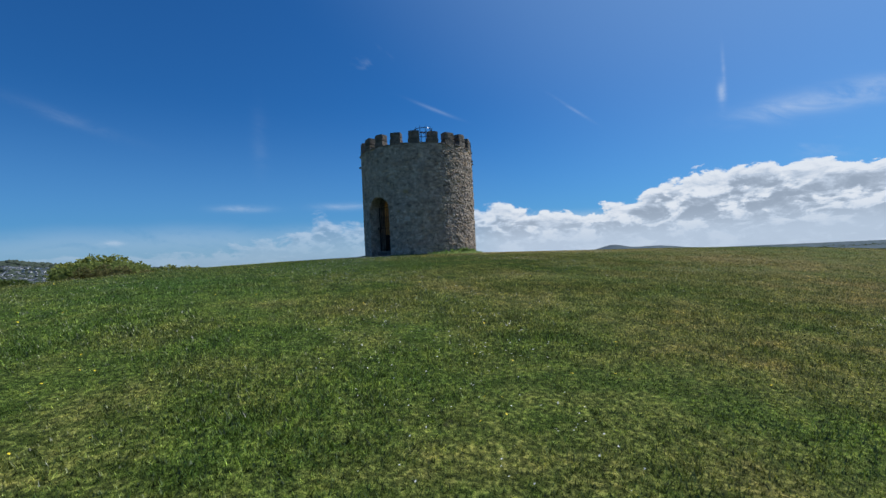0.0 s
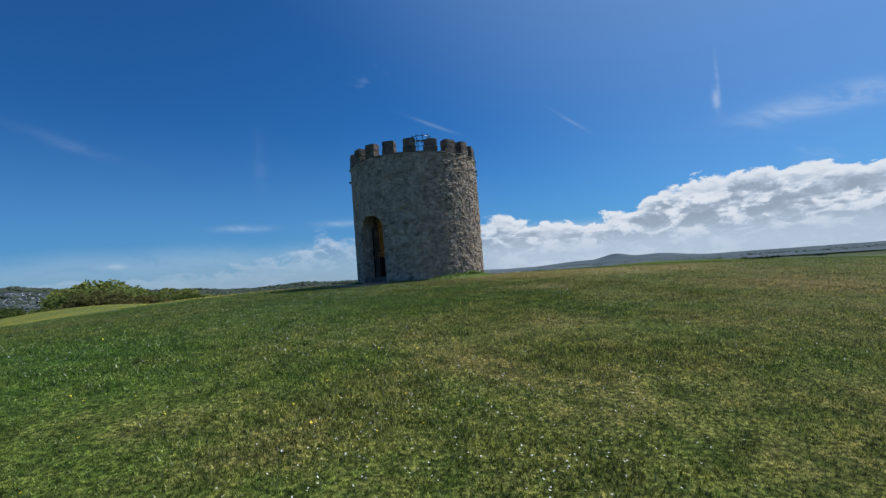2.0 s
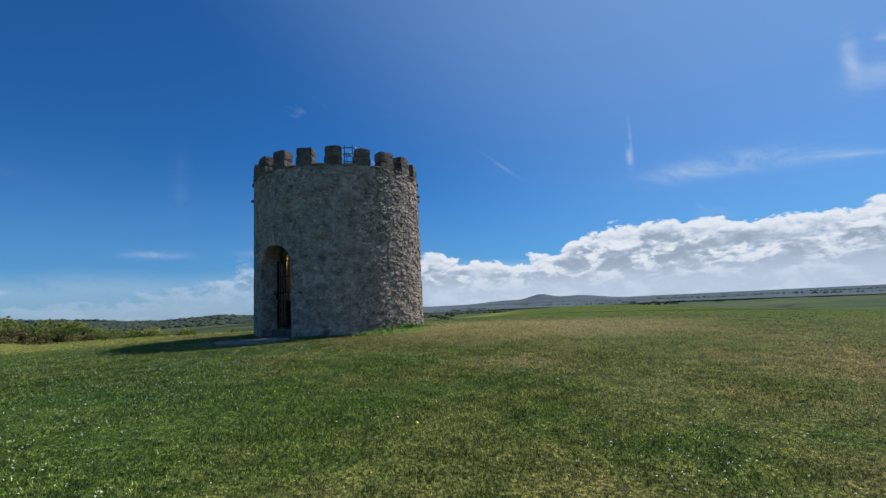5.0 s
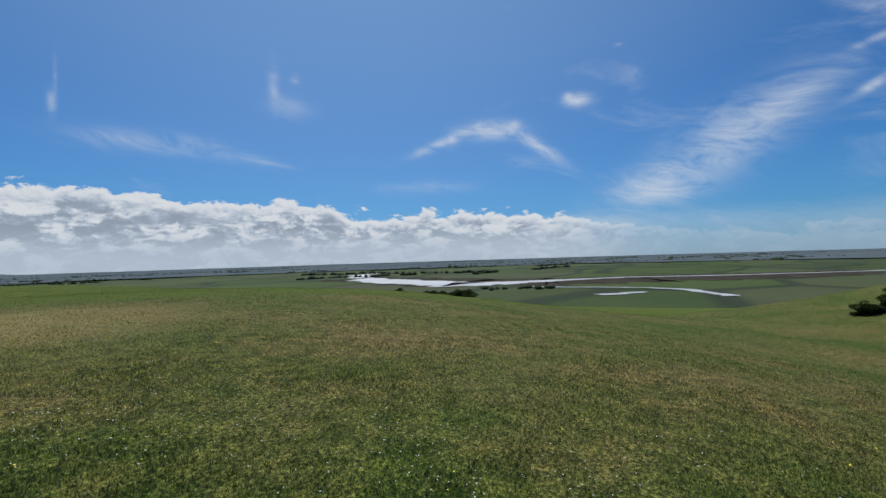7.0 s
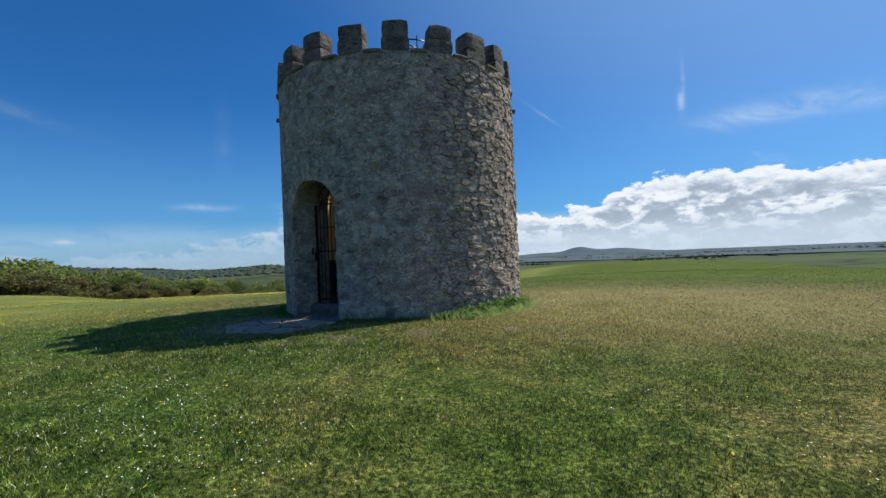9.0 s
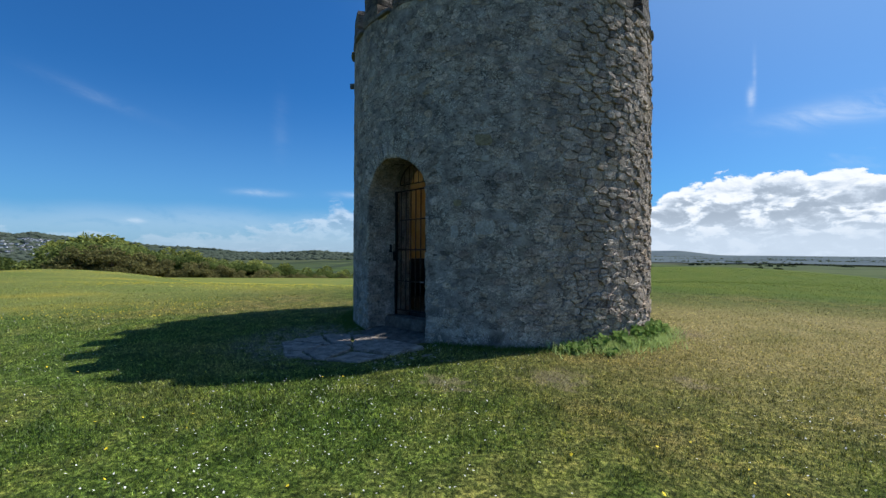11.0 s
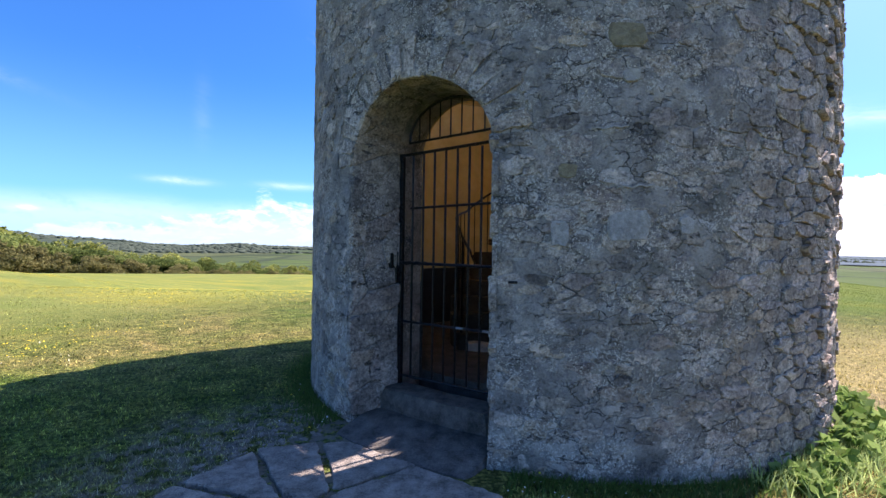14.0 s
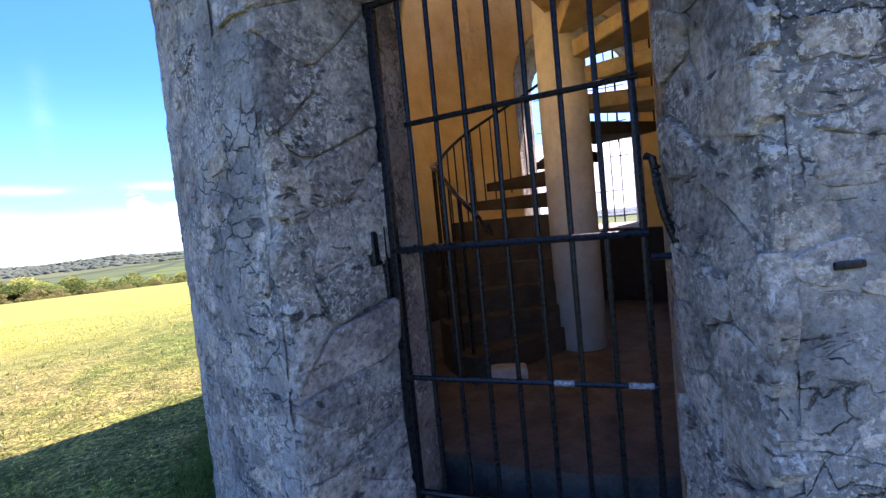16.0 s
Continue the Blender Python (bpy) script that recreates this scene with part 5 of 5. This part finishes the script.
def make_tree(seed, mat, spread=1.0):
    """A tree about 1 high: tapered trunk with limbs, and a crown of leaves."""
    r = random.Random(seed)
    ob = new("tree")
    bm = bmesh.new()
    top = Vector((r.uniform(-0.05, 0.05), r.uniform(-0.05, 0.05), 0.55))
    add_tube(bm, [(0, 0, -0.08), (0.01, 0, 0.12), top * 0.6, top], 0.028, 7)
    lobes = []
    for k in range(11):
        a, d = r.uniform(0, 6.28), r.uniform(0.10, 0.36) * spread
        c = (d * math.cos(a), d * math.sin(a), r.uniform(0.26, 0.84) - d * 0.3)
        rad = r.uniform(0.13, 0.22)
        lobes.append((c, (rad * 1.25 * spread, rad * 1.25 * spread, rad * 0.8)))
        add_tube(bm, [top * r.uniform(0.5, 0.9), Vector(c)], 0.009, 5)
    lobes.append(((0, 0, 0.80), (0.2, 0.2, 0.18)))
    part("trunk", bm, M_BARK, ob)
    v, loops = leaf_cloud(lobes, 6200, 0.030, seed)
    crown = big_mesh("crown", v, loops, 4, mat)
    crown.parent = ob
    return ob


tree_rng = random.Random(21)
kinds = [make_tree(s, (M_LEAF, M_OLIVE, M_DEEPLEAF)[s % 3], 1.15 + 0.08 * (s % 3)) for s in range(1, 7)]
for k in kinds:
    tagged(k, "leafy green hedgerow tree at the meadow's edge", "tree", "belt of trees below the hill")


def crown_height(bearing):
    """Height that the treetops reach, by bearing to the left of the walk's way."""
    marks = ((8, -8.5), (15, -7.6), (21, -5.8), (27, -3.4), (32, -1.8), (35, -0.4), (38.4, 1.2), (41, 2.8), (42.4, 4.0), (44.3, 5.4), (45.6, 4.8), (46.8, 1.4), (48, -2.6), (50.5, -2.8), (52.4, -1.4), (54.2, 1.3), (56, 1.5), (75, 3.0))
    for (a, h), (b, g) in zip(marks, marks[1:]):
        if a <= bearing <= b:
            return h + (g - h) * (bearing - a) / (b - a)
    return 2.0


slot = 8.0
spots = []
while slot < 76:
    for row in range(3):
        dist = 150 + 10 * row + tree_rng.uniform(-4, 4)
        w = radians(slot + tree_rng.uniform(-0.8, 0.8))
        spots.append((-dist * math.sin(w), dist * math.cos(w), crown_height(slot) + tree_rng.uniform(-0.8, 0.8) - (2.2, 0.7, -0.7)[row]))
    slot += 1.3
for k, (x, y, top) in enumerate(spots):
    z = ground_at(x, y)
    size = max(3.2, top - z + 0.4) * 1.03
    ob = kinds[k] if k < len(kinds) else copy_thing(kinds[k % len(kinds)], Matrix())
    ob.matrix_basis = Matrix.Translation((x, y, z - 0.3)) @ Matrix.Rotation(tree_rng.uniform(0, 6.28), 4, "Z") @ Matrix.Diagonal((size * tree_rng.uniform(1.0, 1.3), size * tree_rng.uniform(1.0, 1.3), size, 1))

# the dark thicket on the south-east brow, and the scrub on the east slope
thicket = [make_tree(s, M_DARKLEAF, 1.3) for s in (31, 32, 33)]
dark_rng = random.Random(5)
for k in range(9):
    ob = thicket[k] if k < 3 else copy_thing(thicket[k % 3], Matrix())
    f = k / 8
    x, y = 47.0 - 3 * f + dark_rng.uniform(-1, 1), -35.6 - 9 * f + dark_rng.uniform(-1, 1)
    size = dark_rng.uniform(1.7, 2.4) + (1.4 if k in (3, 4) else 0) - (0.8 if k < 2 else 0)
    tagged(ob, "dense dark green bush on the brow of the hill", "bush", "thicket on the brow")
    ob.name = "bush"
    ob.matrix_basis = Matrix.Translation((x, y, ground_at(x, y) - 0.3)) @ Matrix.Rotation(dark_rng.uniform(0, 6.28), 4, "Z") @ Matrix.Diagonal((size * 1.25, size * 1.25, size, 1))
scrub = [make_tree(s, M_SCRUB, 1.5) for s in (41, 42)]
for k in range(16):
    ob = scrub[k] if k < 2 else copy_thing(scrub[k % 2], Matrix())
    w = radians(dark_rng.uniform(69.8, 76.8) if k else 66.5)
    d = dark_rng.uniform(41, 53)
    x, y = 1.5 + d * math.sin(w), -13.3 + d * math.cos(w)
    size = max(0.35, 1.07 - d * math.tan(radians(dark_rng.uniform(3.9, 5.0))) - ground_at(x, y)) + 0.1
    tagged(ob, "low green scrub bush on the slope above the river", "bush", "scrub on the east slope")
    ob.name = "bush"
    ob.matrix_basis = Matrix.Translation((x, y, ground_at(x, y) - 0.1)) @ Matrix.Diagonal((size * 1.5, size * 1.5, size, 1))


def clump_field(name, places, mat, label):
    """Far woods and hedges: one object of many rough clumps (x, y, z, radius, height)."""
    ico = bmesh.new()
    bmesh.ops.create_icosphere(ico, subdivisions=1, radius=1)
    base = np.array([v.co for v in ico.verts])
    tris = np.array([[v.index for v in f.verts] for f in ico.faces])
    ico.free()
    r = np.random.default_rng(3)
    verts, loops = [], []
    for k, (x, y, z, rad, h) in enumerate(places):
        v = base * (1 + 0.35 * r.normal(size=(len(base), 1)) * 0.6) * (rad, rad, h) + (x, y, z)
        verts.append(v)
        loops.append(tris + k * len(base))
    ob = big_mesh(name, np.concatenate(verts), np.concatenate(loops).ravel(), 3, mat)
    return tagged(ob, label, "woodland", kind="stuff")


wood_rng = random.Random(8)
spots = []
for k in range(9000):
    w, d = radians(wood_rng.uniform(6, 80)), wood_rng.uniform(900, 1650)
    spots.append((-d * math.sin(w), d * math.cos(w)))
xs, ys = np.array([s[0] for s in spots]), np.array([s[1] for s in spots])
zs = country(xs, ys)
# clumps in a greyed green that has the distance's haze in it
clump_field("woods", [(x, y, z, wood_rng.uniform(6, 12), wood_rng.uniform(3, 6)) for x, y, z in zip(xs, ys, zs) if z > -22 and noise.noise((x * 0.006, y * 0.006, 0)) > -0.3], material("far_woods", foliage((0.070, 0.095, 0.075), (0.130, 0.160, 0.120))), "hazy green woodland on far hillsides")
spots = []
for k in range(120):
    w, d = radians(wood_rng.uniform(-5, 118)), wood_rng.uniform(520, 3600)
    x, y = d * math.sin(w), d * math.cos(w)
    turn = wood_rng.choice((0.15, 0.25, 1.6, 0.9)) + wood_rng.uniform(-0.2, 0.2)
    length = int(wood_rng.uniform(6, 40) * (d / 1200) ** 0.5)
    for j in range(length):
        spots.append((x + math.cos(turn) * 9 * j + wood_rng.gauss(0, 4), y - math.sin(turn) * 9 * j + wood_rng.gauss(0, 4) + 9 * math.sin(j * 0.3), PLAIN, wood_rng.uniform(4, 8), wood_rng.uniform(2.5, 6.0)))
for k in range(26):
    w, d = radians(wood_rng.uniform(76, 86)), 403 + wood_rng.gauss(0, 5)
    spots.append((1.5 + d * math.sin(w) + 1e4, -13.3 + d * math.cos(w), PLAIN, wood_rng.uniform(1.5, 4.0), wood_rng.uniform(1.5, 3.5)))


def off_river(p):
    return not (p[0] < 760 and 300 < p[0] and -420 < p[1] < 330)
clump_field("hedges", [(p[0] - 1e4 if p[0] > 9e3 else p[0], *p[1:]) for p in spots if off_river(p)], material("far_hedge", foliage((0.055, 0.075, 0.045), (0.105, 0.130, 0.070))), "dark hedges and trees across the level country")


def ribbon(name, line, z, mat, label, category):
    """A flat band along (x, y, half breadth) marks, with wavering banks."""
    verts, faces = [], []
    pts = []
    for (ax, ay, aw), (bx, by, bw) in zip(line, line[1:]):
        for k in range(24):
            f = k / 24
            pts.append((ax + f * (bx - ax), ay + f * (by - ay), aw + f * (bw - aw)))
    pts.append(line[-1])
    for k, (x, y, w) in enumerate(pts):
        p, q = pts[max(0, k - 1)], pts[min(len(pts) - 1, k + 1)]
        d = Vector((q[0] - p[0], q[1] - p[1], 0)).normalized()
        side = Vector((-d.y, d.x, 0))
        for sign in (1, -1):
            e = side * sign * w * (1 + 0.45 * noise.noise((k * 0.15, sign * 9.0, z)) + 0.35 * noise.noise((k * 0.55, sign * 5.0, z)) + 0.2 * noise.noise((k * 1.3, sign * 3.0, z)))
            verts.append((x + e.x, y + e.y, z))
    for k in range(len(pts) - 1):
        faces.append((2 * k, 2 * k + 1, 2 * k + 3, 2 * k + 2))
    return tagged(link_mesh(name, verts, faces, mat), label, category, kind="structure")


ribbon("mud_bank", [(1000, 440, 20), (800, 405, 50), (640, 330, 60), (590, 240, 62), (500, 120, 66), (500, 20, 62), (545, -70, 60), (560, -190, 50), (640, -360, 45), (720, -520, 40)], PLAIN + 0.25, M_MUD, "dark wet tidal mud beside the river", "mud")
ribbon("water", [(960, 420, 12), (840, 430, 16), (720, 392, 24), (610, 300, 26), (530, 205, 34), (462, 118, 38), (490, 66, 22), (528, 8, 11), (566, -54, 7), (578, -172, 5), (625, -325, 4), (720, -520, 4)], PLAIN + 0.5, M_WATER, "pale tidal river winding through meadows", "river")
ribbon("water", [(420, 40, 4), (395, -60, 3), (372, -84, 5), (318, -99, 5)], PLAIN + 0.5, M_WATER, "narrow creek of the tidal river", "creek")
ribbon("water", [(330, -22, 6), (352, -54, 5)], PLAIN + 0.5, M_WATER, "small pond in the marsh", "pond")

# the distance to the east, with its haze put into the base colour
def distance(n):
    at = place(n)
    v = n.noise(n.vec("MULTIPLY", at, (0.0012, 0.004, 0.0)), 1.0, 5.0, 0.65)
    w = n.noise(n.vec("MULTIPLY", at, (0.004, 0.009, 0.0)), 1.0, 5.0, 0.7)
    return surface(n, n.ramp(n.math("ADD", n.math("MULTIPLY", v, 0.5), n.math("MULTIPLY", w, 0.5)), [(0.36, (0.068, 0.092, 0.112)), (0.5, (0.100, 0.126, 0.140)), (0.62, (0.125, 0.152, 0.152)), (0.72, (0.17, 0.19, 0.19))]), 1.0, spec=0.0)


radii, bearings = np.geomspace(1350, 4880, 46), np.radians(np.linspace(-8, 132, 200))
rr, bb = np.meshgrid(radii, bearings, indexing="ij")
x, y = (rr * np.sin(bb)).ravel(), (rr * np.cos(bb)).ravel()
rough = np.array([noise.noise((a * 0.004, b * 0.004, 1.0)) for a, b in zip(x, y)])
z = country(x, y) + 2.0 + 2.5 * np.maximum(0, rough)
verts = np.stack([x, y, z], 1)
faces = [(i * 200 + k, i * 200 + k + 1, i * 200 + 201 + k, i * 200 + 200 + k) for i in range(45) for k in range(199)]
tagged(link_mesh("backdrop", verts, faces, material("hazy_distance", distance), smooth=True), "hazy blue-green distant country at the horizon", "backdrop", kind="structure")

# the town on the far hillside
house = new("house")
bm = bmesh.new()
add_box(bm, (-4, -5, 0), (4, 5, 5.5))
part("wall", bm, M_RENDER, house)
bm = bmesh.new()
vs = [bm.verts.new(p) for p in ((-4.4, -5.4, 5.4), (4.4, -5.4, 5.4), (4.4, 5.4, 5.4), (-4.4, 5.4, 5.4), (0, -5.4, 8.4), (0, 5.4, 8.4))]
for f in ((0, 1, 4), (1, 2, 5, 4), (2, 3, 5), (3, 0, 4, 5), (0, 3, 2, 1)):
    bm.faces.new([vs[k] for k in f])
part("roof", bm, M_ROOF, house)
tagged(house, "small pale rendered house with a dark pitched roof", "house", "hillside town")
town = random.Random(14)
for k in range(230):
    w, d = radians(town.uniform(44.0, 50.8)), town.uniform(1110, 1330)
    x, y = -d * math.sin(w), d * math.cos(w)
    m = Matrix.Translation((x, y, ground_at(x, y) + 1.5)) @ Matrix.Rotation(town.uniform(0, 3.1), 4, "Z") @ Matrix.Diagonal((town.uniform(0.55, 0.95), town.uniform(0.55, 0.9), town.uniform(0.55, 0.75), 1))
    if k == 0:
        house.matrix_basis = m
    else:
        copy_thing(house, m)

# ---- grass and flowers ----
turf_rng = np.random.default_rng(17)


def keep_off(x, y):
    r = np.hypot(x, y)
    n, u = x * DN.x + y * DN.y, x * DU.x + y * DU.y
    paved = (n > 2.3) & (n < 4.42) & (u > -0.74) & (u < 0.86)
    door = (np.abs(u) < 0.62) & (n > 2.0) & (n < 3)
    return (r > R_OUT + 0.02) & ~paved & ~door


def grass(name, x, y, height, width, label, mat=M_BLADE):
    z = country(x, y)
    n = len(x)
    a = turf_rng.random(n) * 2 * np.pi
    h = height * (0.45 + 0.9 * turf_rng.random(n))
    lean = h * (0.2 + 0.95 * turf_rng.random(n))
    b = a + turf_rng.normal(size=n) * 0.9 + 1.57
    w = width * (0.6 + 0.8 * turf_rng.random(n))
    p = np.empty((n, 3, 3))
    p[:, 0] = np.stack([x - w * np.cos(a), y - w * np.sin(a), z - 0.008], 1)
    p[:, 1] = np.stack([x + w * np.cos(a), y + w * np.sin(a), z - 0.008], 1)
    p[:, 2] = np.stack([x + lean * np.cos(b), y + lean * np.sin(b), z + h], 1)
    ob = big_mesh(name, p.reshape(-1, 3), np.arange(3 * n), 3, mat)
    return tagged(ob, label, "grass", kind="stuff")


def scatter(count, spread, start=-21.5, loose=1.2):
    """Places beside the walked line, denser near it."""
    f = turf_rng.random(count)
    y = start - (start + 1.0) * f
    mid = np.interp(y, [-22, -15, -11, -7, -3], [1.9, 1.7, 0.5, -1.1, -2.0])
    x = mid + turf_rng.normal(size=count) * spread
    y = y + turf_rng.normal(size=count) * loose
    ok = keep_off(x, y)
    return x[ok], y[ok]


x, y = scatter(900000, 4.2)
thin = np.array([noise.noise((a * 0.55, b * 0.55, 3.0)) for a, b in zip(x, y)])
tuft = np.array([noise.noise((a * 3.1, b * 3.1, 6.0)) + 0.8 * noise.noise((a * 9.0, b * 9.0, 9.0)) for a, b in zip(x, y)])
tall = 0.016 + 0.008 * np.clip(thin + 0.4, 0, 1) + 0.017 * np.clip(tuft * 1.5 + 0.05, 0, 1)
grass("grass", x, y, tall, 0.0042, "short mown green and straw-coloured turf")
x, y = scatter(420000, 11.0, -27.0, 4.5)
tuft = np.array([noise.noise((a * 1.9, b * 1.9, 6.0)) + 0.7 * noise.noise((a * 5.5, b * 5.5, 9.0)) for a, b in zip(x, y)])
grass("grass", x, y, 0.016 + 0.018 * np.clip(tuft * 1.6 - 0.05, 0, 1), 0.008, "short mown green and straw-coloured turf")
n = 330000
w, d = np.radians(turf_rng.uniform(-80, 135, n)), 9 + 62 * turf_rng.random(n) ** 0.6
x, y = 0.5 + d * np.sin(w), -11 + d * np.cos(w)
ok = keep_off(x, y)
grass("grass", x[ok], y[ok], 0.026, 0.013, "short mown green and straw-coloured turf")
x, y = scatter(26000, 5.0)
thin = np.array([noise.noise((a * 0.9, b * 0.9, 13.0)) for a, b in zip(x, y)])
ok = thin > -0.1 + 0.4 * turf_rng.random(len(x))
grass("grass", x[ok], y[ok], 0.018, 0.0045, "dry straw-coloured bents in the turf", M_STRAW)
# lush fringe along the tower's foot
a = turf_rng.random(16000) * 2 * np.pi
r = R_OUT + 0.03 + np.abs(turf_rng.normal(size=16000)) * 0.13
x, y = r * np.cos(a), r * np.sin(a)
ok = keep_off(x, y)
grass("grass", x[ok], y[ok], 0.065, 0.005, "longer green grass along the foot of the tower", M_FRINGE)

# weeds at the foot of the sunny side
weed = thing("weed_clump", "leafy green nettles and weeds against the tower foot", "weeds", at=Matrix.Translation((1.75, -2.75, 0)))
wr = random.Random(9)
lobes = []
for k in range(70):
    a = radians(wr.uniform(-74, -26))
    grow = 0.05 + 0.17 * (1 - abs(math.degrees(a) + 42) / 36)
    d = R_OUT + abs(wr.gauss(0.06, 0.16))
    x, y = d * math.cos(a), d * math.sin(a)
    lobes.append(((x - 1.75, y + 2.75, ground_at(x, y) + grow * 0.5), (wr.uniform(0.05, 0.11), wr.uniform(0.05, 0.11), grow * wr.uniform(0.5, 1.0))))
v, loops = leaf_cloud(lobes, 4300, 0.048, 77)
a = turf_rng.normal(size=5200) * 13 - 46
a = np.radians(np.clip(a, -78, -18))
r = R_OUT + 0.02 + np.abs(turf_rng.normal(size=5200)) * 0.20
grass("grass", r * np.cos(a), r * np.sin(a), 0.12, 0.007, "long green grass and weeds at the tower foot", M_WEED)
ob = big_mesh("leaves", v, loops, 4, M_WEED)
ob.parent = weed


def flowers(name, x, y, size, lift, mat, label):
    z = country(x, y) + lift
    n = len(x)
    a = turf_rng.random(n) * 6.28
    tilt = turf_rng.normal(size=(n, 2)) * 0.35
    k = np.arange(6) * 2 * np.pi / 6
    s = (size * (0.7 + 0.6 * turf_rng.random(n)))[:, None]
    px = np.cos(a[:, None] + k) * s
    py = np.sin(a[:, None] + k) * s
    v = np.stack([x[:, None] + px, y[:, None] + py, z[:, None] + px * tilt[:, :1] + py * tilt[:, 1:]], 2)
    ob = big_mesh(name, v.reshape(-1, 3), np.arange(6 * n), 6, mat)
    return tagged(ob, label, "flowers", kind="stuff")


x, y = scatter(24000, 6.0)
drift = np.array([noise.noise((a * 0.33, b * 0.33, 8.0)) for a, b in zip(x, y)])
keep = drift > -0.1 + 0.45 * turf_rng.random(len(x))
flowers("daisies", x[keep], y[keep], 0.0056, 0.038, M_DAISY, "tiny white daisies scattered in the turf")
x, y = scatter(1300, 5.0)
drift = np.array([noise.noise((a * 0.5, b * 0.5, 21.0)) for a, b in zip(x, y)])
keep = drift > 0.08
flowers("buttercups", x[keep], y[keep], 0.009, 0.04, M_BUTTER, "small yellow buttercups in the turf")
n = 90000
w, d = np.radians(turf_rng.uniform(8, 95, n)), turf_rng.uniform(5, 75, n) ** 0.9 * 1.5
x, y = -d * np.sin(w), d * np.cos(w)
drift = np.array([noise.noise((a * 0.07, b * 0.12, 2.0)) for a, b in zip(x, y)])
keep = drift > -0.15 + 0.6 * turf_rng.random(n)
flowers("buttercups", x[keep], y[keep], 0.009, 0.05, M_BUTTER, "drifts of yellow buttercups in the west meadow")
